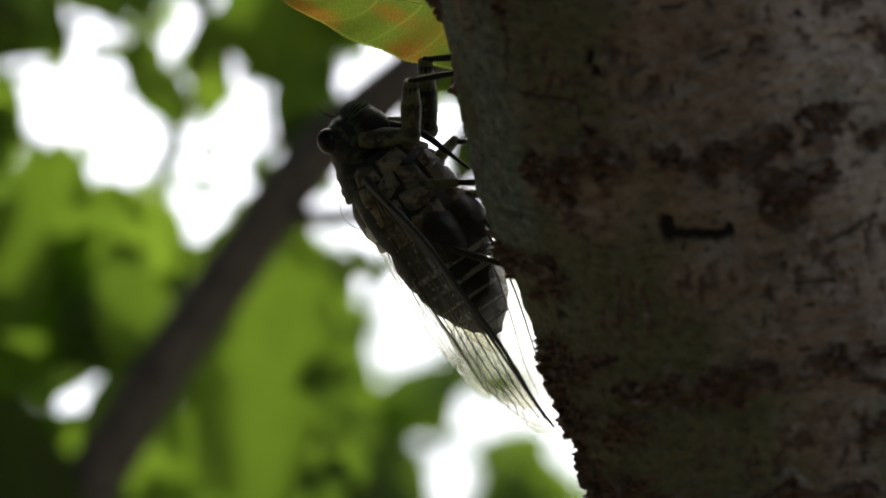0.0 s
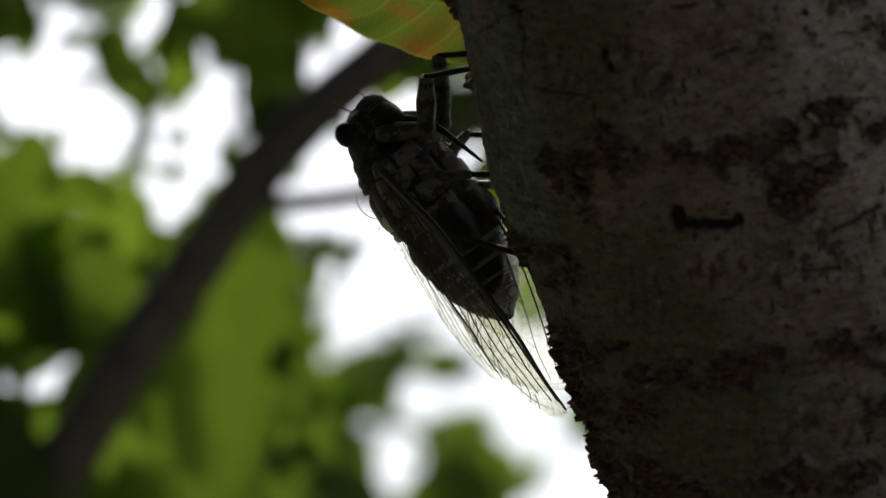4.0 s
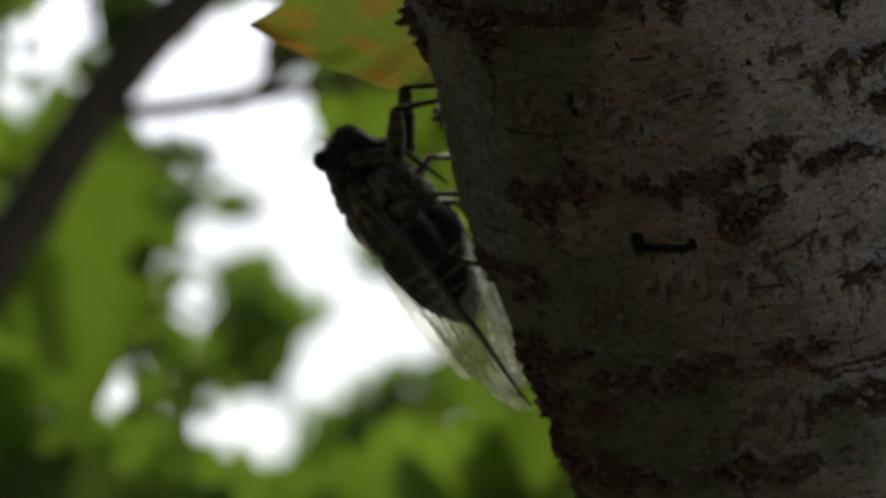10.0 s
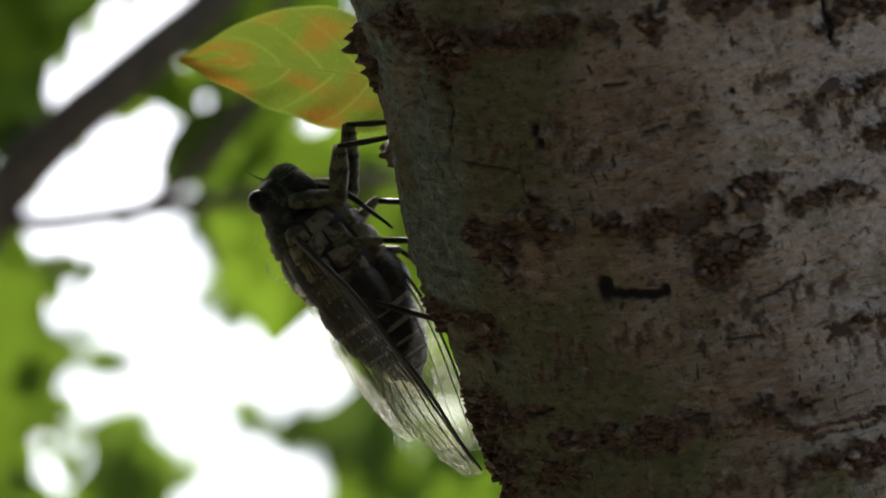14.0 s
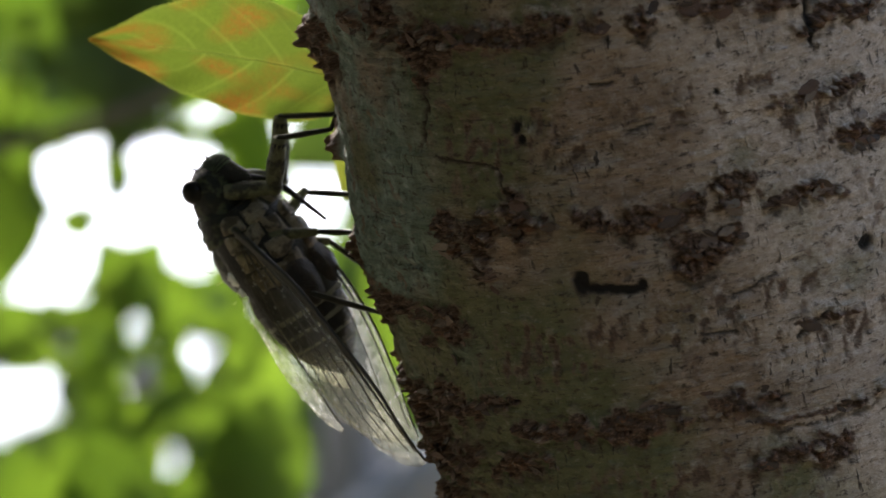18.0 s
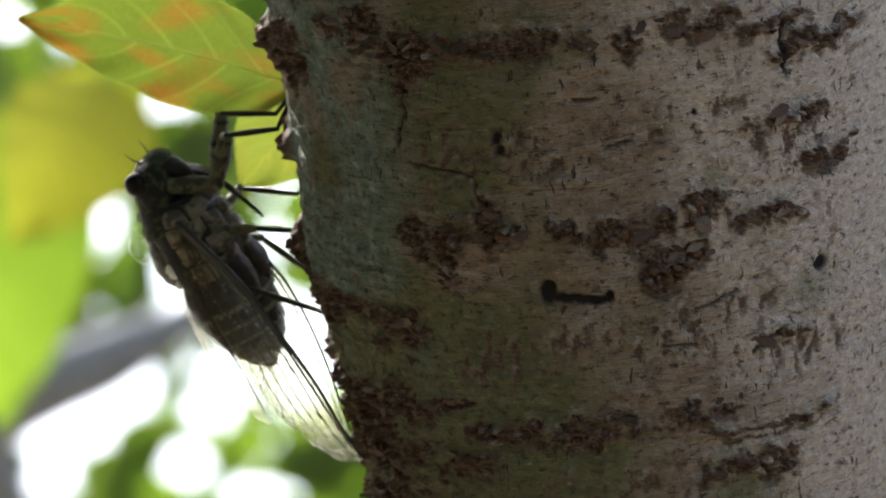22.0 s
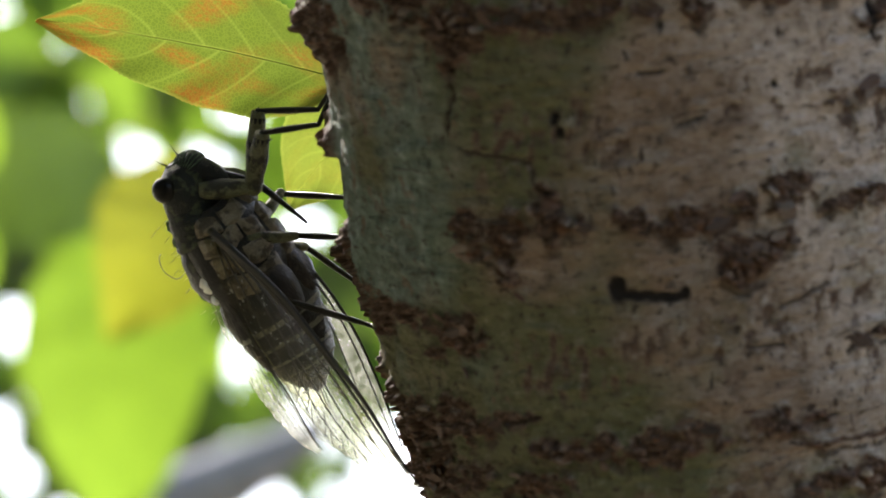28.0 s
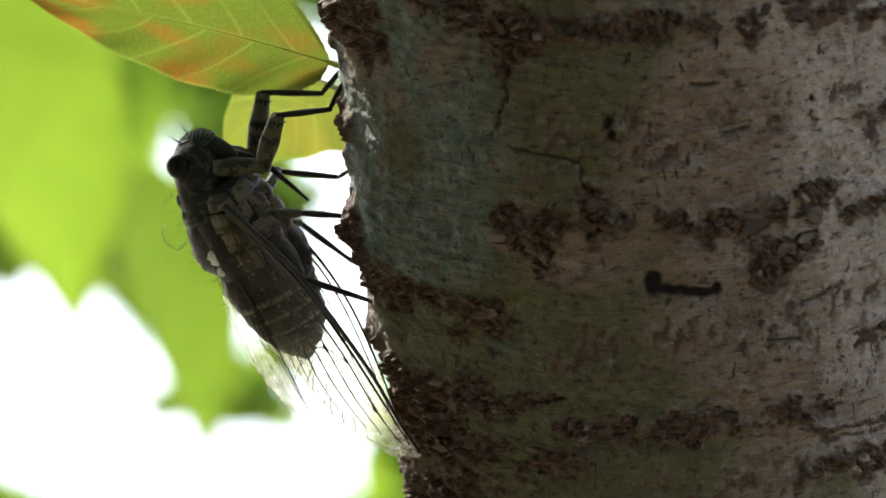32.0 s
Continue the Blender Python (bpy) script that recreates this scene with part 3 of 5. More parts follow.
def loft(name, sections, mat, parent, label="", sides=28, steps=26, wave=0.0, arc=(0, 360)):
    """A rounded hull along the body: sections of along, half width, back height, belly depth and rise of the middle."""
    sec = np.array(sections, float)
    us = np.linspace(sec[0, 0], sec[-1, 0], steps)
    verts, faces = [], []
    closed = arc[1] - arc[0] >= 360
    count = sides if closed else sides + 1
    for k, u in enumerate(us):
        w, td, tv, off = (np.interp(u, sec[:, 0], sec[:, c]) for c in (1, 2, 3, 4))
        for j in range(count):
            a = radians(arc[0] + (arc[1] - arc[0]) * j / sides)
            ca, sa = math.cos(a), math.sin(a)
            ca, sa = math.copysign(abs(ca) ** 0.85, ca), math.copysign(abs(sa) ** 0.85, sa)
            g = 1 + wave * (noise.noise(Vector((u * 3, ca * 2, sa * 2))) )
            verts.append(local(body(u, w * ca * g, off + (td if sa > 0 else tv) * sa * g)))
    for k in range(steps - 1):
        for j in range(sides):
            a, b = k * count + j, k * count + (j + 1) % count
            faces.append((a, b, b + count, a + count))
    if closed:
        faces.append(tuple(range(count)))
        faces.append(tuple(reversed(range((steps - 1) * count, steps * count))))
    return link_mesh(name, verts, faces, mat, parent, label)


def tube(name, pts, radii, mat, parent, label="", sides=8, rel=None, steps=6, flat=1.0):
    """A tapered tube through places of the working frame, with rounded bends."""
    pts = [Vector(p) for p in pts]
    fine, rad = [], []
    for k in range(len(pts) - 1):
        a, b = pts[k], pts[k + 1]
        p0, p3 = pts[max(k - 1, 0)], pts[min(k + 2, len(pts) - 1)]
        for q in range(steps):
            f = q / steps
            m0, m1 = (b - p0) * 0.5, (p3 - a) * 0.5
            h = (2 * f**3 - 3 * f**2 + 1) * a + (f**3 - 2 * f**2 + f) * m0 + (-2 * f**3 + 3 * f**2) * b + (f**3 - f**2) * m1
            fine.append(h)
            rad.append(radii[k] * (1 - f) + radii[k + 1] * f)
    fine.append(pts[-1])
    rad.append(radii[-1])
    verts, faces = [], []
    up = Vector((0.3, 0.2, 1)).normalized()
    base = rel if rel is not None else CICADA_AT
    for k, p in enumerate(fine):
        way = (fine[min(k + 1, len(fine) - 1)] - fine[max(k - 1, 0)]).normalized()
        e = way.cross(up).normalized()
        g = way.cross(e)
        for j in range(sides):
            a = 2 * math.pi * j / sides
            verts.append(at(*(p + (e * math.cos(a) + g * math.sin(a) * flat) * rad[k])) - base)
    for k in range(len(fine) - 1):
        for j in range(sides):
            a, b = k * sides + j, k * sides + (j + 1) % sides
            faces.append((a, b, b + sides, a + sides))
    faces.append(tuple(reversed(range(sides))))
    faces.append(tuple(range(len(verts) - sides, len(verts))))
    return link_mesh(name, verts, faces, mat, parent, label)


def ball(name, centre, sizes, mat, parent, label="", ribs=0, rough=0.0):
    """An egg in the body's axes: sizes along, across and up."""
    bm = bmesh.new()
    bmesh.ops.create_uvsphere(bm, u_segments=40 if ribs else 20, v_segments=24 if ribs else 12, radius=1)
    for v in bm.verts:
        c = v.co.copy()
        g = 1 + (0.05 * math.cos(c.x * ribs) * (1 if c.z < 0.3 else 0.3) if ribs else 0)
        g *= 1 + rough * noise.noise(c * 2.3 + Vector(centre) * 3)
        v.co = at(*(Vector(centre) + TAIL * c.x * sizes[0] + SIDE * c.y * sizes[1] * g + BACK * c.z * sizes[2] * g)) - CICADA_AT
    return part(name, bm, mat, parent, label)


def plate(u0, u1, a0, a1, parent):
    """A low cushion of shell on the breast: from u0 to u1 along, from a0 to a1 degrees round."""
    n, verts, faces = 9, [], []
    for i in range(n):
        for j in range(n):
            f, g = 2 * i / (n - 1) - 1, 2 * j / (n - 1) - 1
            u = u0 + (u1 - u0) * (f * 0.5 + 0.5) + 0.04 * math.sin(a0 * 0.1 + g * 2)
            a = radians(a0 + (a1 - a0) * (g * 0.5 + 0.5))
            r = BREAST_AT(u) * (0.975 + 0.12 * (1 - f**6) * (1 - g**6) + 0.04 * noise.noise(Vector((u * 5, a * 4, 2.0))))
            verts.append(local(body(u, r * math.copysign(abs(math.cos(a)) ** 0.85, math.cos(a)), r * math.copysign(abs(math.sin(a)) ** 0.85, math.sin(a)))))
    for i in range(n - 1):
        faces += [(i * n + j, i * n + j + 1, (i + 1) * n + j + 1, (i + 1) * n + j) for j in range(n - 1)]
    return link_mesh("breast_plate", verts, faces, BELLY, parent, "greyish tan breast plate")


def wing_width(l):
    return float(np.interp(l, [0, 0.06, 0.15, 0.3, 0.45, 0.6, 0.75, 0.87, 0.95, 1.0], [0.1, 0.24, 0.5, 0.78, 0.93, 1.0, 0.95, 0.72, 0.42, 0.06]))


def wing_lead(l):
    return float(np.interp(l, [0, 0.1, 0.2, 0.35, 0.5, 0.7, 0.85, 1.0], [0, -0.14, -0.25, -0.33, -0.33, -0.23, -0.11, 0]))


def build_wing(name, base, tip, wide, across, parent, label, torn=0.0, spots=True, seed=1, bow=1.1, stout=1.0):
    """A clear veined wing from base to tip; across points from the front edge to the hind edge."""
    base, tip = Vector(base), Vector(tip)
    e1 = tip - base
    e2 = Vector(across).normalized()
    e2 = (e2 - e1.normalized() * e1.normalized().dot(e2)).normalized()
    e3 = e1.normalized().cross(e2)
    rng = random.Random(seed)

    def place(l, w, lift=0.0):
        lead, width = wing_lead(l) * bow, wing_width(l)
        q = lead + (width - lead) * w
        bend = 0.22 * w * w * (1 - 0.5 * l) + 0.05 * math.sin(w * 9 + l * 4) * 0.4 + 0.03 * math.sin(l * 16 + w * 5)
        return base + e1 * l + e2 * (q * wide) - e3 * (bend * wide * 0.6 - lift)

    root = link_mesh(name, [], [], MEMBRANE, parent, label)
    nl, nw = 60, 22
    verts, faces = [], []
    for i in range(nl + 1):
        for j in range(nw + 1):
            l, w = i / nl, j / nw
            edge = 1.0 - torn * rng.random() * (1 if j == nw else 0) * (1 if i > 8 else 0)
            verts.append(local(place(l, w * edge)))
    k = nw + 1
    for i in range(nl):
        faces += [(i * k + j, i * k + j + 1, (i + 1) * k + j + 1, (i + 1) * k + j) for j in range(nw)]
    link_mesh("membrane", verts, faces, MEMBRANE, root, "clear wrinkled membrane")

    def vein(path, r0, r1, mat=VEIN, nm="vein"):
        pts = [place(l, w, 0.004) for l, w in path]
        rr = [(r0 + (r1 - r0) * q / (len(pts) - 1)) * stout for q in range(len(pts))]
        tube(nm, pts, rr, mat, root, sides=5, steps=4)

    vein([(0, 0.02), (0.12, 0.0), (0.3, 0), (0.5, 0), (0.7, 0), (0.88, 0), (0.99, 0.1)], 0.062, 0.018, nm="front_vein")
    vein([(0.02, 0.2), (0.15, 0.1), (0.35, 0.075), (0.55, 0.07), (0.8, 0.09), (0.95, 0.2)], 0.044, 0.012)
    vein([(0.02, 0.3), (0.12, 0.22), (0.3, 0.2), (0.45, 0.2), (0.62, 0.24), (0.8, 0.3), (0.93, 0.42)], 0.024, 0.009)
    vein([(0.3, 0.2), (0.42, 0.32), (0.55, 0.4), (0.7, 0.46), (0.87, 0.6)], 0.016, 0.008)
    vein([(0.06, 0.4), (0.2, 0.42), (0.38, 0.48), (0.52, 0.56), (0.68, 0.62), (0.82, 0.74)], 0.018, 0.008)
    vein([(0.38, 0.48), (0.48, 0.64), (0.6, 0.75), (0.73, 0.85)], 0.015, 0.007)
    vein([(0.06, 0.5), (0.2, 0.62), (0.34, 0.72), (0.48, 0.82), (0.6, 0.9)], 0.016, 0.007)
    vein([(0.05, 0.6), (0.15, 0.76), (0.28, 0.88), (0.4, 0.92)], 0.01, 0.005)
    vein([(0.55, 0.4), (0.62, 0.24)], 0.008, 0.007)
    vein([(0.52, 0.56), (0.55, 0.4)], 0.008, 0.007)
    vein([(0.48, 0.64), (0.52, 0.56)], 0.008, 0.007)
    vein([(0.8, 0.3), (0.7, 0.46)], 0.006, 0.006)
    vein([(0.2, 0.62), (0.2, 0.42)], 0.008, 0.007)
    vein([(0.3, 0.93), (0.45, 0.94), (0.6, 0.93), (0.75, 0.92), (0.87, 0.88), (0.95, 0.7)], 0.005, 0.005, VEIN_PALE)
    for k in range(9 if spots else 5):
        l = 0.5 + 0.045 * k
        w = 0.62 + 0.2 * rng.random()
        vein([(l, w), (l + 0.03, w + 0.14), (l + 0.05, min(0.99, w + 0.3))], 0.008, 0.005)
    if spots:
        for l, w in ((0.55, 0.41), (0.62, 0.25), (0.52, 0.57), (0.8, 0.31), (0.87, 0.1)):
            centre = place(l, w, 0.006)
            vs = [local(centre)] + [local(centre + (e1.normalized() * math.cos(q) * 0.07 + e2 * math.sin(q) * 0.04) * (0.8 + 0.4 * rng.random())) for q in np.linspace(0, 5.7, 10)]
            link_mesh("brown_spot", vs, [(0, q, q % 10 + 1) for q in range(1, 11)], VEIN_PALE, root)
    return root


def build_leg(pts, radii, names, parent, mats, flat=1.0, spines=0):
    """A leg of jointed pieces under one empty."""
    leg = new("leg")
    leg.parent = parent
    for k, nm in enumerate(names):
        a, b = Vector(pts[k]), Vector(pts[k + 1])
        r0, r1 = radii[k]
        mid = a.lerp(b, 0.45)
        tube(nm, [a, mid, b], [r0 * 0.75, max(r0, r1), r1 * 0.8], mats[k], leg, sides=10, flat=flat)
        if k:
            bm = bmesh.new()
            bmesh.ops.create_icosphere(bm, subdivisions=2, radius=max(r0, r1) * 0.0095)
            bmesh.ops.translate(bm, verts=bm.verts, vec=local(a))
            part("joint", bm, mats[k], leg)
    for k in range(spines):
        f = 0.25 + 0.6 * k / max(1, spines - 1)
        p = Vector(pts[1]).lerp(Vector(pts[2]), f)
        tube("spine", [p, p + Vector((0.09, 0, 0)), p + Vector((0.17, -0.03, 0))], [0.03, 0.022, 0.003], LEG_THIN, leg, sides=5, steps=2)
    tip = Vector(pts[-1])
    for dx, dy in ((0.05, -0.06), (0.06, 0.02)):
        tube("claw", [tip, tip + Vector((dx, dy, -0.02)), tip + Vector((dx * 1.6, dy * 1.1 + 0.03, -0.02))], [0.018, 0.014, 0.003], LEG_THIN, leg, sides=5, steps=2)
    return leg


def build_cicada():
    c = thing("cicada", "black and green mottled cicada with clear wings on the trunk", "insect", CICADA_AT)
    head = loft("head", [(-0.3, 0.22, 0.12, 0.2, -0.05), (-0.2, 0.4, 0.22, 0.32, -0.03), (0.0, 0.52, 0.33, 0.42, 0.0), (0.2, 0.58, 0.38, 0.44, 0.0), (0.4, 0.58, 0.4, 0.42, 0.02)], BLACK_GREEN, c, "broad black-green head", wave=0.06)
    face = ball("clypeus", body(-0.1, 0.0, -0.2), (0.25, 0.3, 0.27), DARK_SHELL, c, "swollen ribbed face plate", rough=0.1)
    for k in range(11):
        a = radians(-78 + 14 * k)
        row = [body(-0.1 - (0.255 * math.cos(a) * math.cos(b)), 0.305 * math.sin(b), -0.2 + 0.275 * math.sin(a) * math.cos(b)) for b in (radians(q) for q in (-60, -30, 0, 30, 60))]
        tube("face_rib", row, [0.007, 0.012, 0.012, 0.012, 0.007], GREEN_MARK, face, sides=6, steps=3)
    tube("snout", [body(-0.16, 0.0, -0.2), body(0.02, 0.0, -0.36), body(0.2, 0.0, -0.5), body(0.34, 0.0, -0.58)], [0.12, 0.2, 0.17, 0.1], DARK_SHELL, c, "dark sloping snout", sides=16)
    for s in (1, -1):
        ball("eye", body(-0.04, s * 0.46, 0.08), (0.2, 0.16, 0.2), EYE, c, "black bulging eye")
        tube("antenna", [body(-0.3, s * 0.2, -0.02), body(-0.42, s * 0.27, 0.03), body(-0.56, s * 0.3, 0.08)], [0.018, 0.01, 0.003], LEG_THIN, c, sides=5, steps=3)
    tube("beak", [body(0.1, 0.02, -0.45), (-1.75, -1.12, 2.85), (-1.32, -0.83, 2.85), (-0.95, -0.54, 2.85)], [0.085, 0.06, 0.04, 0.02], DARK_SHELL, c, "straight pointed beak folded under the body", sides=8)
    loft("pronotum", [(0.3, 0.56, 0.36, 0.32, 0.02), (0.5, 0.64, 0.44, 0.36, 0.03), (0.72, 0.68, 0.5, 0.4, 0.03), (0.84, 0.73, 0.53, 0.42, 0.03), (0.9, 0.71, 0.5, 0.4, 0.03)], BLACK_GREEN, c, "black and green collar plate", wave=0.06)
    loft("mesonotum", [(0.86, 0.6, 0.46, 0.1, 0.05), (1.05, 0.68, 0.58, 0.1, 0.05), (1.4, 0.68, 0.64, 0.1, 0.06), (1.75, 0.56, 0.6, 0.1, 0.05), (1.95, 0.32, 0.48, 0.1, 0.05)], BLACK_GREEN, c, "domed back plate with green markings", wave=0.05)
    loft("thorax", [(u, BREAST_AT(u), 0.38, BREAST_AT(u), 0.0) for u in (0.5, 0.8, 1.2, 1.6, 1.95)], DARK_SHELL, c, "dark side of the breast", wave=0.03)
    for s in (1, -1):
        for u0, u1, arcs in ((0.56, 0.84, ((4, 40), (42, 88))), (0.85, 1.16, ((2, 27), (29, 57), (59, 88))), (1.17, 1.52, ((4, 42), (44, 88))), (1.53, 1.9, ((8, 38), (40, 86)))):
            for a0, a1 in arcs:
                plate(u0, u1, -a0 if s > 0 else 180 + a0, -a1 if s > 0 else 180 + a1, c)
        ball("sound_cover", body(2.05, s * 0.3, -0.64), (0.5, 0.34, 0.2), BELLY_DARK, c, "dark oval drum cover", rough=0.15)
        ball("white_spot", body(1.45, s * 0.7, 0.2), (0.14, 0.05, 0.08), WHITE_SPOT, c, "white powdery spot at the wing base", rough=0.9)
        ball("white_spot", body(1.7, s * 0.68, 0.22), (0.08, 0.05, 0.06), WHITE_SPOT, c, "white powdery spot at the wing base", rough=0.4)
        for u, w, dd, ln, wd in ((0.5, 0.4, 0.36, 0.12, 0.07), (0.72, 0.5, 0.36, 0.1, 0.06), (0.62, 0.2, 0.43, 0.14, 0.05), (1.15, 0.34, 0.5, 0.22, 0.07), (1.3, 0.14, 0.62, 0.2, 0.05), (1.6, 0.3, 0.56, 0.12, 0.08)):
            ball("green_mark", body(u, s * w, dd), (ln, wd, 0.06), GREEN_MARK, c, "dull green mark on the black back", rough=0.5)

    def curl(u):
        return -0.02 - 0.06 * max(0, (u - 2.0) / 1.65) ** 1.3

    cuts = [1.85, 2.2, 2.5, 2.78, 3.04, 3.27, 3.46, 3.66]
    prof = [(1.8, 0.66, 0.52, 0.62), (2.2, 0.7, 0.54, 0.74), (2.6, 0.66, 0.5, 0.74), (3.0, 0.55, 0.42, 0.66), (3.3, 0.41, 0.32, 0.5), (3.5, 0.26, 0.2, 0.34), (3.66, 0.08, 0.06, 0.1)]
    pa = np.array(prof)
    for k in range(len(cuts) - 1):
        a, b = cuts[k], cuts[k + 1]
        rows = []
        for f, g in ((0, 0.93), (0.15, 1.0), (0.75, 1.03), (1.0, 0.99)):
            u = a + (b - a) * f
            rows.append((u + (0.04 if f == 1 else 0), *(np.interp(u, pa[:, 0], pa[:, q]) * g for q in (1, 2, 3)), curl(u)))
        loft("abdomen_segment", rows, DARK_SHELL, c, sides=24, steps=9, wave=0.04)
        if 0 < k < 6:
            u = b - 0.01
            w = [np.interp(u, pa[:, 0], pa[:, q]) * 1.04 for q in (1, 2, 3)]
            loft("segment_edge", [(u - 0.075, *w, curl(u)), (u + 0.01, *(q * 1.01 for q in w), curl(u))], PALE_RING, c, "pale hind edge of an abdomen ring", sides=24, steps=3, arc=(150, 390), wave=0.03)
    # wings: front pair, then the shorter hind pair
    roof = radians(23)
    near_lie = BACK * math.cos(roof) - SIDE * math.sin(roof)
    far_lie = BACK * math.cos(roof) + SIDE * math.sin(roof)
    clear = "clear front wing with dark veins and small brown spots"
    build_wing("forewing", body(0.74, 0.74, -0.38), body(5.28, 1.74, -1.67), 0.97, near_lie, c, clear, 0.06, True, 4)
    build_wing("forewing", body(1.23, -0.74, -0.28), body(5.02, 1.1, -1.36), 1.03, far_lie, c, "clear front wing with dark veins", 0.06, False, 2, 1.0, 0.55)
    build_wing("hindwing", body(1.3, 0.66, 0.1), body(4.4, 0.75, 0.02), 0.55, near_lie, c, "clear torn hind wing", 0.2, False, 8, 0.4, 0.4)
    build_wing("hindwing", body(1.3, -0.6, 0.1), body(4.0, 0.1, -0.1), 0.5, far_lie, c, "clear torn hind wing", 0.2, False, 6, 0.4, 0.4)
    thin, thick = LEG_THIN, LEG
    # fore legs
    build_leg([body(0.22, 0.32, -0.32), (-1.76, -1.06, 2.59), (-1.64, -1.82, 2.15), (-0.83, -1.95, 2.19), (-0.62, -2.45, 2.12)], [(0.16, 0.12), (0.16, 0.13), (0.055, 0.05), (0.045, 0.035)], ["coxa", "femur", "tibia", "tarsus"], c, [thick, thick, thin, thin], 1, 3)
    build_leg([body(0.22, -0.32, -0.32), (-1.72, -1.16, 3.45), (-1.68, -2.18, 3.13), (-0.82, -2.2, 2.87), (-0.52, -2.62, 2.76)], [(0.16, 0.12), (0.16, 0.13), (0.055, 0.05), (0.045, 0.035)], ["coxa", "femur", "tibia", "tarsus"], c, [thick, thick, thin, thin], 1, 3)
    for a, b in (((-1.76, -1.06, 2.6), (-1.64, -1.82, 2.15)), ((-1.72, -1.16, 3.45), (-1.68, -2.18, 3.13))):
        for f in (0.52, 0.86):
            q = Vector(a).lerp(Vector(b), f)
            way = (Vector(b) - Vector(a)).normalized()
            r = 0.158 if f < 0.7 else 0.122
            tube("leg_band", [q - way * 0.06, q, q + way * 0.06], [r * 0.96, r, r * 0.96], DARK_SHELL, c, "dark band round the front leg", sides=12, steps=2)
    # middle legs
    build_leg([body(1.1, -0.3, -0.6), (-1.34, -0.98, 3.49), (-0.42, -0.93, 3.22), (-0.28, -1.05, 3.08)], [(0.1, 0.09), (0.055, 0.045), (0.04, 0.03)], ["femur", "tibia", "tarsus"], c, [thick, thin, thin])
    build_leg([body(1.15, 0.4, -0.6), (-1.1, -0.35, 2.76), (-0.4, -0.33, 2.48), (-0.22, -0.36, 2.39)], [(0.1, 0.08), (0.055, 0.045), (0.04, 0.03)], ["femur", "tibia", "tarsus"], c, [thick, thin, thin])
    ball("knee", (-1.33, -0.99, 3.47), (0.07, 0.07, 0.07), PALE_RING, c, "pale knee of a middle leg")
    # hind legs
    build_leg([body(1.6, -0.3, -0.6), (-0.95, -0.2, 3.45), (-0.26, 0.28, 3.31), (-0.05, 0.42, 3.22)], [(0.09, 0.08), (0.05, 0.04), (0.04, 0.03)], ["femur", "tibia", "tarsus"], c, [thick, thin, thin])
    build_leg([body(1.65, 0.4, -0.6), (-1.25, 0.6, 2.53), (-0.1, 0.93, 2.39), (0.12, 1.0, 2.30)], [(0.09, 0.08), (0.055, 0.045), (0.04, 0.03)], ["femur", "tibia", "tarsus"], c, [thick, thin, thin])
    # a loose pale thread on the back and fine hairs along it
    tube("thread", [body(1.2, 0.1, 0.72), body(1.25, 0.15, 0.9), body(1.05, 0.2, 1.0), body(0.85, 0.2, 0.96), body(0.8, 0.2, 0.88)], [0.008] * 5, HAIR, c, "pale curled thread", sides=5)
    rng = random.Random(4)
    for k in range(46):
        u = rng.uniform(0.3, 3.0)
        w = 0.55 if u < 2 else 0.45
        p = body(u, rng.uniform(-0.1, 0.5), w + 0.05)
        tube("hair", [p, p + BACK * 0.07 + TAIL * 0.02, p + BACK * 0.12 + TAIL * rng.uniform(0.0, 0.07)], [0.006, 0.004, 0.001], HAIR, c, sides=3, steps=1)
    return c


build_cicada()


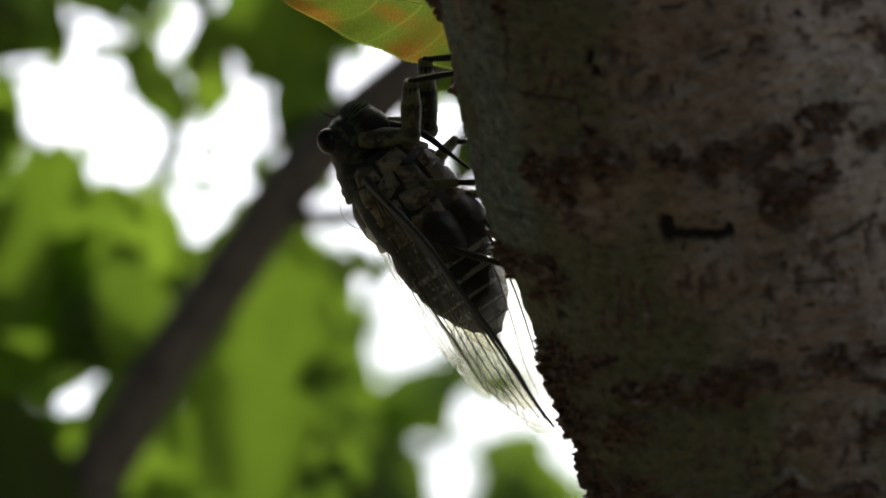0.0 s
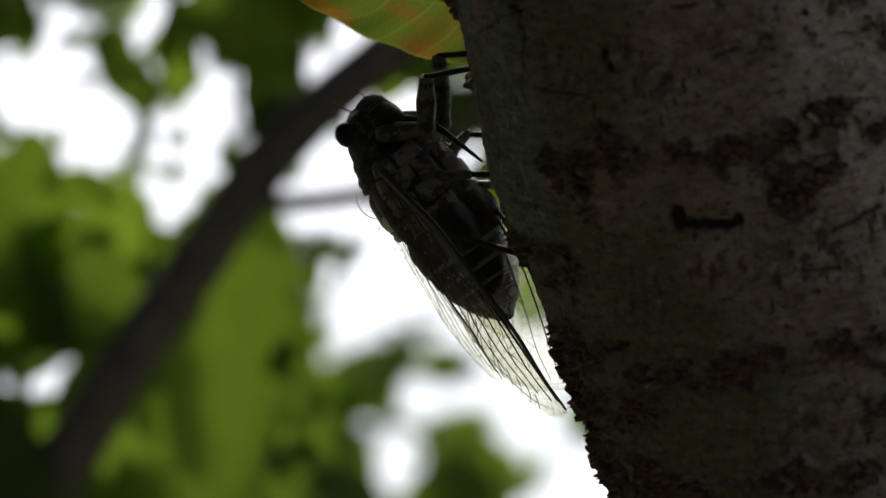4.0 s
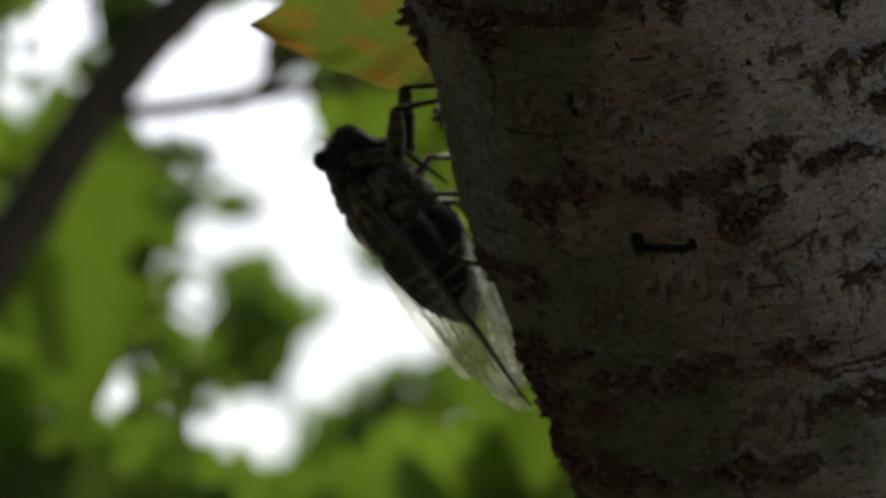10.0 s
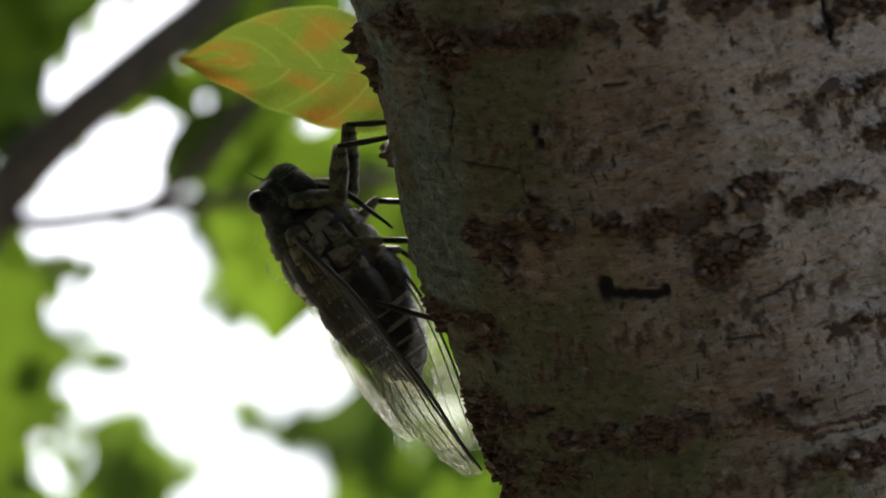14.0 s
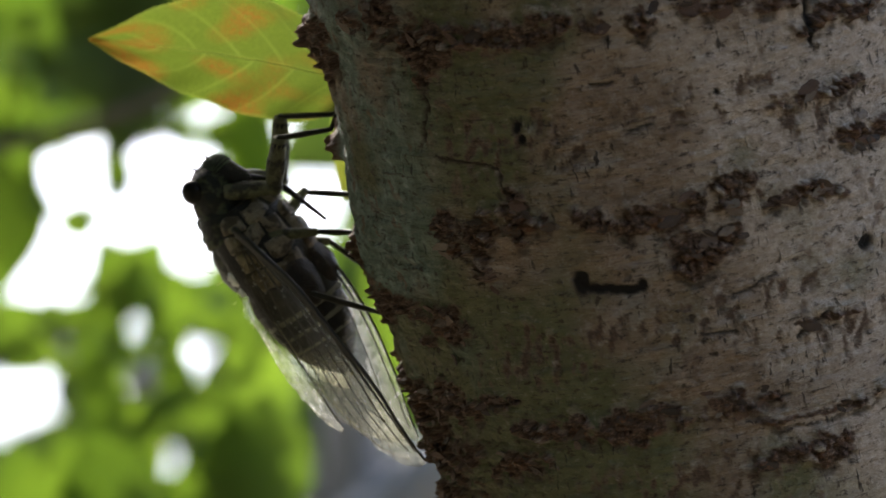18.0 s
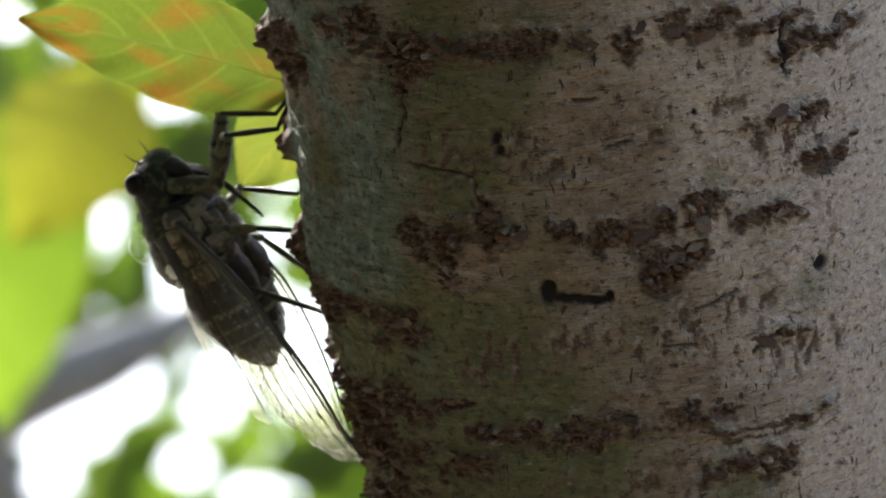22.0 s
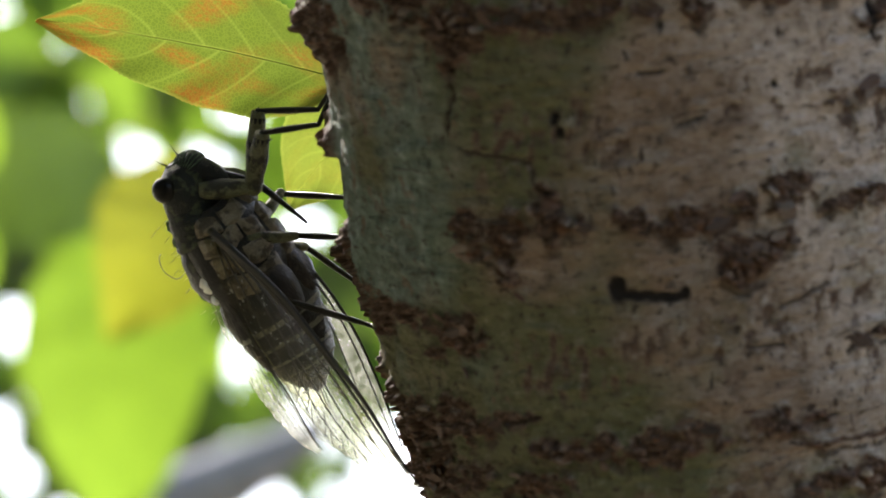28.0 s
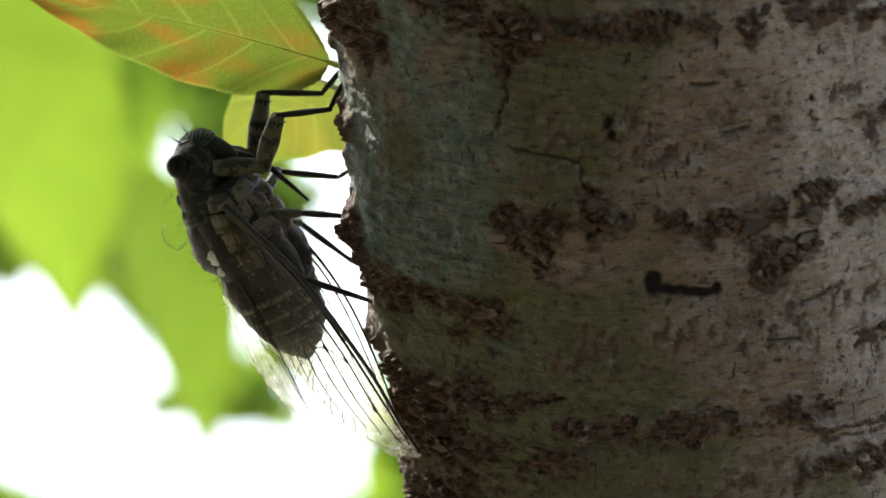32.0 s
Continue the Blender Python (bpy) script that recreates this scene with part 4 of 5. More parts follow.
# ---- the near leaves of the tree ----
def build_leaf(base, bend, tip, across, half, name, label, mat, blush, seed, cup=0.18, nl=264, nw=56, lower=1.0, ribs=8.5):
    """A serrated cherry leaf from its stalk to its tip; across points to its lower edge."""
    base, bend, tip, across = Vector(base), Vector(bend), Vector(tip), Vector(across).normalized()
    where = at(*base)
    leaf = thing(name, label, "leaf", where, "leaves on the cherry trunk")
    verts, faces, veins, reds = [], [], [], []

    def rib(l):
        return base * (1 - l) ** 2 + bend * (2 * l * (1 - l)) + tip * l**2

    for i in range(nl + 1):
        l = i / nl
        way = (rib(min(1, l + 0.01)) - rib(max(0, l - 0.01))).normalized()
        side = (across - way * way.dot(across)).normalized()
        up = way.cross(side)
        w0 = half * 1.05 * (math.sin(math.pi * min(1.0, l * 0.97 + 0.02) ** 0.7)) ** 0.9 if l < 1 else 0
        w0 = max(0, w0 * (1 - 0.25 * max(0, l - 0.75) / 0.25))
        tooth = (l * 58) % 1.0
        for j in range(nw + 1):
            q = 2 * j / nw - 1
            w = (w0 + (0.04 * (1 - tooth) * half * min(1, 5 * (1 - l)) if j in (0, nw) else 0)) * (lower if q > 0 else 1.06)
            lift = cup * half * q * q + 0.03 * half * math.sin(l * 30 - abs(q) * 6) * abs(q) + 0.06 * half * math.sin(l * 5 + seed)
            verts.append(at(*(rib(l) + side * (q * w) + up * lift)) - where)
            s = (l * ribs - abs(q) ** 1.15 * ribs * 0.22 + (0.3 if q < 0 else 0.55) + 0.04 * math.sin(l * 21)) % 1.0
            v = 0.5 * max(max(0, 1 - abs(q) * 26), max(0, 1 - min(s, 1 - s) * 130 / ribs) * (1 - 0.6 * abs(q)), 0.9 if abs(q) > 0.97 else 0)
            veins.append(v)
            patch = noise.noise(Vector((l * 5.5, q * 2.2, seed * 1.7))) * 2.2 + 0.15 + max(0, l - 0.7) * 2.5 + 0.25 * q
            net = noise.noise(Vector((l * 60, q * 20, seed))) * 0.9 + 0.75 + 0.4 * v
            r = max(0, patch) * max(0, net)
            reds.append(min(1, max(0, 0.8 * r)) * blush * (1 - 0.5 * v))
    k = nw + 1
    for i in range(nl):
        faces += [(i * k + j, i * k + j + 1, (i + 1) * k + j + 1, (i + 1) * k + j) for j in range(nw)]
    blade = link_mesh("blade", verts, faces, mat, leaf)
    for nm, values in (("vein", veins), ("blush", reds)):
        a = blade.data.attributes.new(nm, "FLOAT", "POINT")
        a.data.foreach_set("value", np.array(values, np.float32))
    up = (rib(0.6) - rib(0.4)).normalized().cross(across)
    tube("midrib", [rib(f) + up * (0.06 * half * math.sin(f * 5 + seed)) for f in (0, 0.2, 0.4, 0.6, 0.8, 0.97)], [0.011, 0.009, 0.008, 0.007, 0.005, 0.003], STALK, leaf, "pale raised midrib", sides=6, rel=where, steps=3)
    return leaf, where


LEAF_OLIVE = leaf_material("olive_leaf", (0.105, 0.13, 0.02), (0.12, 0.145, 0.024), (0.3, 0.12, 0.02), 0.5)
STALK = leaf_material("leaf_stalk", (0.2, 0.22, 0.05), (0.24, 0.25, 0.06), through=0.7)
leaf, where = build_leaf((-0.5, -2.72, 3.9), (-2.7, -3.2, 5.5), (-5.0, -3.5, 6.5), (0.05, 0.9, 0.35), 1.06, "cherry_leaf", "yellow-green serrated cherry leaf blotched orange, growing from the trunk", LEAF_NEAR, 1.0, 3, lower=0.8, ribs=6.0)
tube("stalk", [(-0.5, -2.72, 3.9), (-0.2, -2.62, 3.5), (0.25, -2.5, 3.0)], [0.05, 0.055, 0.07], STALK, leaf, "thin leaf stalk", sides=6, rel=where)
leaf, where = build_leaf((0.9, -2.3, 7.0), (-0.1, -2.4, 8.4), (-1.0, -1.0, 9.5), (0.9, 0.5, 0.35), 1.1, "cherry_leaf", "plain yellow-green serrated cherry leaf close behind the trunk", LEAF_OLIVE, 0.15, 8)
tube("stalk", [(0.9, -2.3, 7.0), (1.5, -2.3, 6.4), (2.2, -2.2, 5.9)], [0.04, 0.045, 0.05], STALK, leaf, "thin leaf stalk", sides=6, rel=where)


SWAYING = bpy.data.objects["cherry_leaf"]
# degrees by which the leaf's tip hangs lower, second by second
SWAY = [(0.0, -1.0), (8.0, -1.0), (10.0, 0.3), (12.0, 3.2), (13.0, 0.1), (14.5, 0.3), (16.0, 0.7), (17.0, 3.3), (18.0, -1.6), (20.0, -3.6), (24.0, -3.3), (28.0, -3.0), (32.0, -3.0)]

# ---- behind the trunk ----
# brighter copy of the leaf green, with sunlight put into the colour
LEAF_SUNLIT = leaf_material("sunlit_leaf", (0.11, 0.18, 0.018), (0.15, 0.22, 0.024), through=0.6)
LEAF_YELLOW = leaf_material("yellowing_leaf", (0.16, 0.17, 0.016), (0.19, 0.19, 0.02), through=0.52)
GREY_LIMB = plain("grey_bark", (0.24, 0.24, 0.26), 0.9, 60, 0.3)
CROWN_LEAVES = 7600


def CROWN_OPEN(az, el):
    """How open the unseen crown is, set to shape the light: more to the right and behind the viewer, closed on the
    left.
    """
    if 35 < az < 175 and el < 75:
        return 0.95
    return 0.12 if el > 40 else 0.05


# openings in the leaves: across, down and half sizes
GAPS_NEAR = [(-39.5, -9.7, 1.3, 1.0), (-42.0, -9.0, 0.9, 0.8), (-44.1, -6.8, 2.7, 1.7), (-41.8, -4.8, 2.5, 1.7), (-37.1, -5.8, 2.1, 1.7), (-37.6, -3.3, 1.4, 1.4), (-39.5, -2.0, 1.1, 1.1), (-35.8, -5.3, 0.9, 1.1), (-32.1, -8.3, 1.1, 1.0), (-42.7, 0.5, 0.7, 0.6), (-43.6, 4.4, 1.4, 0.9), (-33.0, -3.2, 1.4, 1.3), (-30.5, -4.4, 1.3, 1.1), (-29.0, -4.3, 1.5, 1.1), (-28.0, -1.5, 0.9, 0.8), (-31.8, -2.5, 1.4, 0.9), (-30.0, -9.8, 1.0, 0.9), (-28.7, -4.6, 0.9, 1.6), (-28.7, -11.0, 2.0, 1.5), (-29.4, -8.5, 1.0, 0.7)]
OPEN_NEAR = [(-29.5, -2.7, 5.2, 2.2), (-27.5, 1.3, 5.4, 2.7), (-26.5, 6.2, 6.1, 3.6), (-28.9, 2.9, 4.4, 4.5), (-19.5, 6.4, 5.0, 3.4), (-29.1, 7.8, 4.3, 4.3), (-29.4, -4.2, 2.9, 1.5), (-20.9, -7.0, 1.2, 1.2), (-20.7, 4.6, 0.9, 0.9)]
GAPS_FAR_A = [(-126.5, 0.2, 5.4, 4.3), (-120.4, 2.3, 5.1, 6.3), (-113.9, -1.5, 2.8, 3.8), (-113.8, 8.4, 5.7, 4.6), (-109.1, 10.5, 3.0, 3.2), (-118.7, 13.0, 6.1, 2.1), (-126.2, 13.5, 3.7, 2.7), (-129.1, 20.7, 2.7, 4.1), (-113.4, 16.7, 5.1, 3.3), (-107.4, 21.8, 4.7, 3.6), (-102.1, 24.5, 4.4, 4.0), (-111.0, 27.0, 5.7, 3.3), (-113.8, 30.6, 4.1, 2.5), (-103.1, 11.3, 2.8, 4.5), (-121.4, 35.5, 5.4, 3.9), (-132.3, 36.6, 2.6, 2.8)]
GAPS_FAR_B = [(-141.4, -13.3, 4.1, 4.6), (-136.0, -7.3, 6.8, 7.9), (-132.0, 0.7, 6.8, 4.9), (-135.4, 5.3, 3.8, 2.6), (-136.8, 31.3, 3.8, 3.2), (-147.9, 31.1, 2.6, 2.5), (-133.1, 36.9, 3.4, 3.2), (-127.5, 35.1, 2.9, 2.7), (-119.8, 37.6, 2.7, 2.7), (-98.2, 42.4, 3.0, 2.7), (-100.0, -0.8, 8.2, 9.1), (-104.1, 8.9, 4.0, 6.5), (-97.5, 9.7, 4.0, 5.2), (-83.4, 12.4, 3.9, 3.6), (-75.8, 9.3, 5.2, 4.5), (-65.3, 3.0, 4.9, 5.2), (-59.6, 17.2, 5.2, 1.9)]
OPEN_FAR = [(-166.3, -18.4, 7.7, 5.3), (-153.1, -13.5, 4.5, 4.3), (-159.1, -9.6, 3.5, 3.3), (-166.6, -19.3, 8.4, 8.7), (-148.5, -20.2, 7.6, 6.0), (-153.5, -10.3, 7.6, 6.0), (-167.0, 0.8, 3.5, 3.4), (-164.4, -17.7, 7.0, 8.1), (-147.6, -18.4, 6.9, 6.0), (-152.1, -7.8, 7.6, 4.7), (-129.9, -11.7, 10.2, 6.0), (-130.1, -5.8, 4.3, 3.9), (-122.7, -9.5, 3.8, 3.3), (-117.9, -9.0, 4.4, 3.3), (-115.2, -0.6, 2.6, 2.5), (-126.4, -3.7, 4.1, 2.7), (-138.3, -15.4, 4.8, 4.7), (-124.2, -9.7, 8.8, 5.3), (-117.8, -17.5, 2.7, 3.3), (-173.0, 11.0, 5.0, 4.5)]
GAPS_FAR_C = [(-53.2, 10.4, 3.8, 3.4), (-53.2, 16.0, 3.8, 3.6), (-44.8, 14.4, 3.8, 3.5), (-74.6, -21.6, 3.9, 4.4), (-78.6, 6.6, 6.5, 3.9), (-80.0, 10.7, 3.3, 2.6), (-74.5, 14.1, 3.6, 3.4), (-67.1, 19.3, 8.5, 4.5), (-62.5, 15.5, 3.9, 2.9), (-61.9, -0.6, 3.4, 3.6), (-66.6, 5.8, 2.6, 1.9), (-22.9, -22.9, 4.2, 2.6), (-28.9, -7.4, 2.9, 2.9), (-29.9, -1.3, 1.9, 2.7), (-10.6, -4.9, 2.4, 2.7), (-15.7, -0.1, 3.7, 3.7), (-18.6, 11.6, 3.6, 4.0), (-16.3, 16.6, 3.4, 3.4), (-10.2, 22.6, 3.5, 3.4), (-29.8, 13.5, 2.9, 3.1), (-3.2, -19.7, 2.9, 2.3), (9.3, 2.3, 2.8, 3.4), (10.5, 21.0, 6.1, 5.8)]
GAPS_FAR_D = [(4.9, 26.3, 7.1, 4.5), (3.8, 32.1, 3.9, 3.2), (24.0, 19.9, 4.5, 4.2), (19.2, 29.8, 4.2, 3.6), (27.7, 32.8, 5.2, 1.9), (28.7, 3.6, 1.9, 3.2), (15.9, -11.5, 3.9, 2.6), (-4.0, -10.1, 2.9, 2.9), (-6.4, -4.4, 2.9, 3.5), (-8.9, 2.0, 3.8, 4.8), (16.6, 7.4, 2.5, 5.1), (18.6, 11.2, 3.8, 3.2), (9.1, -24.7, 4.5, 1.3), (19.3, 18.5, 1.9, 1.3), (4.8, -18.9, 3.8, 2.5), (28.9, -3.0, 1.1, 3.3), (28.4, 14.3, 7.0, 5.7), (31.7, 19.3, 4.8, 5.7)]
GAPS_FAR_E = [(21.6, 24.0, 3.8, 2.5), (47.2, 22.8, 7.1, 5.4), (50.9, 15.1, 2.9, 3.5), (37.9, -16.0, 3.8, 3.2), (49.8, -13.3, 3.9, 3.8), (70.1, 14.4, 4.6, 5.2), (78.1, 17.4, 9.8, 7.8), (76.3, 24.5, 13.1, 4.5), (52.4, 25.8, 4.8, 6.4), (60.2, 27.5, 5.2, 2.6), (82.1, -19.7, 2.0, 1.9), (76.9, 13.8, 4.9, 6.5), (73.5, 19.1, 3.9, 6.5), (90.5, 17.2, 4.3, 5.2), (98.9, 11.7, 4.7, 6.5), (91.7, 30.2, 22.0, 5.9), (111.1, 15.2, 5.4, 19.7), (107.0, -17.4, 2.7, 3.9), (108.8, -5.7, 3.4, 3.9)]
GAPS_SIDE = [(-18.5, 6.4, 2.8, 1.8), (-13.9, 3.5, 1.1, 1.0), (-14.0, 5.4, 1.1, 1.0), (-11.2, 4.7, 1.1, 1.0), (-18.5, -6.7, 1.3, 1.1), (-17.2, -5.3, 1.0, 1.0), (-20.1, -7.5, 0.9, 0.8), (-16.2, -2.5, 1.5, 1.6), (-13.0, -2.6, 1.5, 1.6), (-14.5, -0.7, 1.5, 1.2), (-12.1, 0.1, 1.6, 1.5), (-17.4, 0.6, 1.8, 1.6), (-18.2, 1.8, 1.3, 0.8), (-16.7, 2.0, 1.1, 0.6), (-11.6, -4.8, 1.4, 0.8), (-17.2, 3.6, 1.0, 1.0), (-16.9, 5.5, 1.0, 1.0), (-12.8, 7.8, 1.0, 1.0), (-10.9, 2.2, 1.0, 0.9), (-9.5, -8.1, 1.4, 0.8), (-11.5, -3.0, 0.9, 1.0), (-11.8, -1.0, 0.6, 0.9), (-11.8, 3.9, 1.0, 1.0), (-9.1, 2.9, 1.1, 1.1)]
OPEN_SIDE = [(-57.0, -1.8, 7.5, 8.1), (-78.6, 6.6, 6.5, 3.9), (-74.6, -21.6, 3.9, 4.5), (-51.5, -3.4, 9.7, 9.0), (-60.3, 2.7, 5.5, 5.2), (-42.8, -4.5, 11.6, 8.4), (-35.7, 3.9, 3.2, 3.9), (-37.4, -5.8, 10.9, 8.4), (-32.2, -16.9, 5.1, 2.9), (-49.7, 0.9, 3.9, 4.5)]


def leaf_outline(size, wide, bend):
    """Rows of a simple folded leaf, along and across, in centimetres."""
    rows = []
    for l in (0.0, 0.08, 0.22, 0.4, 0.58, 0.75, 0.9, 1.0):
        w = wide * math.sin(math.pi * min(1, l * 0.96 + 0.03) ** 0.85)
        rows.append((l * size, w if l < 1 else 0.0, bend * size * l * l))
    return rows


class Foliage:
    """Many separate leaves in one mesh."""

    def __init__(self):
        self.verts, self.faces = [], []

    def leaf(self, place, way, side, size, wide, bend, fold=0.25):
        up = way.cross(side)
        k = len(self.verts)
        rows = leaf_outline(size, wide, bend)
        for l, w, drop in rows:
            for q in (-1, 0, 1):
                self.verts.append(at(*(place + way * (l - size * 0.5) + side * (q * w) + up * (abs(q) * w * fold - drop))))
        for i in range(len(rows) - 1):
            for j in (0, 1):
                a = k + i * 3 + j
                self.faces.append((a, a + 1, a + 4, a + 3))

    def link(self, name, mat, label):
        ob = link_mesh(name, self.verts, self.faces, mat)
        return tagged(ob, label, "foliage", kind="stuff")


class Layer:
    """A sheet of leafy twigs at one depth, with openings to the sky."""

    def __init__(self, gaps, opened, shrink, depth, x0, x1, y0, y1, grow):
        self.sky_gaps = np.array([(x, y, max(0.32 * rx, rx - shrink), max(0.32 * ry, ry - shrink)) for x, y, rx, ry in gaps] + opened)
        self.depth, self.span, self.grow, self.cell = depth, (x0, x1, y0, y1), grow, 0.25 * grow
        self.covered = np.zeros((int((x1 - x0) / self.cell) + 2, int((y1 - y0) / self.cell) + 2), np.int8)

    def spread(self, sets, seed, more=1.0):
        rng = random.Random(seed)
        x0, x1, y0, y1 = self.span
        cell, covered, gaps = self.cell, self.covered, self.sky_gaps
        inner = [(l, q) for l in np.linspace(0.03, 0.97, 11) for q in (-0.95, -0.5, 0, 0.5, 0.95)]
        for size, tries in ((7.5, 700), (6.0, 900), (4.6, 1400), (3.4, 2200), (2.4, 3200), (1.5, 6500), (1.0, 9000)):
            for _ in range(int(tries * more)):
                s = size * self.grow * rng.uniform(0.85, 1.15)
                cx, cy = rng.uniform(x0, x1), rng.uniform(y0, y1)
                turn = radians(rng.gauss(90, 40)) if rng.random() < 0.8 else rng.uniform(0, 6.28)
                ca, sa = math.cos(turn), math.sin(turn)
                wide = s * rng.uniform(0.24, 0.32)
                p = np.array([(cx + ca * (l - 0.5) * s - sa * w, cy + sa * (l - 0.5) * s + ca * w) for l, w in ((l, wide * math.sin(math.pi * min(1, l * 0.96 + 0.03) ** 0.85) * q) for l, q in inner)])
                if (((p[:, None, 0] - gaps[:, 0]) / gaps[:, 2]) ** 2 + ((p[:, None, 1] - gaps[:, 1]) / gaps[:, 3]) ** 2 < 1).any():
                    continue
                ij = ((p - (x0, y0)) / cell).astype(int)
                ij[:, 0] = ij[:, 0].clip(0, covered.shape[0] - 1)
                ij[:, 1] = ij[:, 1].clip(0, covered.shape[1] - 1)
                if (covered[ij[:, 0], ij[:, 1]] == 0).mean() < 0.22:
                    continue
                k = int(s / cell)
                box = np.indices((k, k)).reshape(2, -1).T * cell - s / 2
                u = box[:, 0] * ca + box[:, 1] * sa
                v = -box[:, 0] * sa + box[:, 1] * ca
                l = (u / s + 0.5).clip(0, 1)
                inside = (abs(u) < s / 2) & (abs(v) < wide * np.sin(np.pi * np.minimum(1, l * 0.96 + 0.03) ** 0.85))
                g = ((box[inside] + (cx - x0, cy - y0)) / cell).astype(int)
                g = g[(g >= 0).all(1) & (g[:, 0] < covered.shape[0]) & (g[:, 1] < covered.shape[1])]
                covered[g[:, 0], g[:, 1]] = 1
                way = Vector((ca, sa, rng.uniform(-0.25, 0.25))).normalized()
                side = Vector((-sa, ca, rng.uniform(-0.35, 0.35)))
                side = (side - way * way.dot(side)).normalized()
                # which leaves get the shaded or sunlit colour: noise, then two set regions
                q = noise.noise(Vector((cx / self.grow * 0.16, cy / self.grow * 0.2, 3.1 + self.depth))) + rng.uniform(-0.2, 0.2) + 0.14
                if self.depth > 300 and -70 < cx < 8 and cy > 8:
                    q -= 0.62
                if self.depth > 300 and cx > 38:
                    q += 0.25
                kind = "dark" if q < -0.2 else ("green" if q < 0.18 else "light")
                sets[kind].leaf(Vector((cx, cy, self.depth + rng.uniform(-4, 4))), way, side, s, wide, rng.uniform(-0.08, 0.1))


# cleared places: two sky gaps fitted to the camera's view, then where single broad leaves hang in front
CLEARED = [(-31.4, -8.3, 1.3, 1.3), (-23.2, 8.6, 2.4, 2.3), (-36.0, 1.0, 2.1, 4.0), (-36.5, 6.5, 2.1, 4.4), (-23.4, -10, 2.1, 3.2), (-24.4, -6, 1.9, 2.6), (-20.3, -0.3, 2.4, 2.8)]


def spread_leaves():
    sets = {"dark": Foliage(), "green": Foliage(), "light": Foliage()}
    Layer(GAPS_NEAR, OPEN_NEAR + CLEARED, 0.38, 112, -64, -19.5, -15, 16, 1.0).spread(sets, 12)
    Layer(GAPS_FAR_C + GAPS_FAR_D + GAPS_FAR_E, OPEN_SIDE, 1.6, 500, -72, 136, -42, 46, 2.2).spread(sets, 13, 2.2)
    Layer(GAPS_SIDE, CLEARED, 0.45, 112, -19.5, -9.5, -12, 13, 1.0).spread(sets, 15, 0.5)
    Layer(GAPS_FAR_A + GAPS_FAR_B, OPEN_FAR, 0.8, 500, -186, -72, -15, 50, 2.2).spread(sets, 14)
    sets["dark"].link("shaded_foliage", LEAF_SHADED, "dark green cherry leaves on thin twigs, shade put into their colour")
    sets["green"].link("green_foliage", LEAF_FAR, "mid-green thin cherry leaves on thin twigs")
    sets["light"].link("sunlit_foliage", LEAF_SUNLIT, "bright yellow-green cherry leaves on thin twigs, sunlight put into their colour")


def shade_crown():
    """An unseen crown over and behind the viewer, added to shade the trunk."""
    rng = random.Random(31)
    crown = Foliage()
    for _ in range(CROWN_LEAVES):
        el = math.degrees(math.asin(rng.uniform(-0.1, 1.0)))
        az = rng.uniform(-180, 180)
        # az 0 looks away from the viewer, positive to the right
        if abs(az) < 34 and el < 46:
            continue
        if rng.random() < CROWN_OPEN(az, el):
            continue
        # hole left towards the sun so that it backlights cicada and wings
        if abs(az + SUN_TURN) < 13 and abs(el - SUN_UP) < 9:
            continue
        r = rng.uniform(180, 330)
        e, a = radians(el), radians(az)
        place = Vector((r * math.cos(e) * math.sin(a), -r * math.sin(e), r * math.cos(e) * math.cos(a)))
        way = Vector((rng.gauss(0, 1), rng.gauss(0, 1), rng.gauss(0, 1))).normalized()
        side = way.cross(place).normalized()
        size = rng.uniform(16, 30)
        crown.leaf(place, way, side, size, size * 0.3, 0.05)
    crown.link("shading_crown_foliage", LEAF_SHADED, "dense dark green leaves of an unseen crown, added to shade the trunk")


# the branch and its twig behind, the grey limbs farther back
BR = at(-37, 0, 107)
branch = thing("branch", "dark bare branch slanting up behind the cicada", "branch", BR)
tube("limb", [(-14, 95, 230), (-40, 62, 170), (-52, 26, 112), (-46, 14.2, 108), (-40.4, 5.6, 107), (-36.8, 0.6, 107), (-33.2, -4.1, 107), (-29.0, -7.6, 107), (-25.0, -11.2, 108), (-18, -19, 110)], [1.9, 1.6, 1.3, 1.2, 1.1, 1.05, 1.0, 0.9, 0.75, 0.5], BRANCH, branch, "dark main limb", sides=14, rel=BR, steps=8)
tube("twig", [(-35.2, -2.2, 107), (-32.2, -2.0, 106), (-28.3, -2.4, 105), (-24.0, -2.9, 105), (-19.6, -3.3, 105), (-14.7, -4.3, 104), (-9.5, -6.5, 104)], [0.42, 0.36, 0.34, 0.32, 0.3, 0.26, 0.15], BRANCH, branch, "thin side twig", sides=10, rel=BR, steps=6)
tube("twig", [(-28.3, -2.4, 105), (-25.5, -4.5, 104), (-23.0, -9, 104), (-21.5, -17, 104)], [0.3, 0.28, 0.26, 0.2], BRANCH, branch, "thin side twig", sides=10, rel=BR, steps=6)
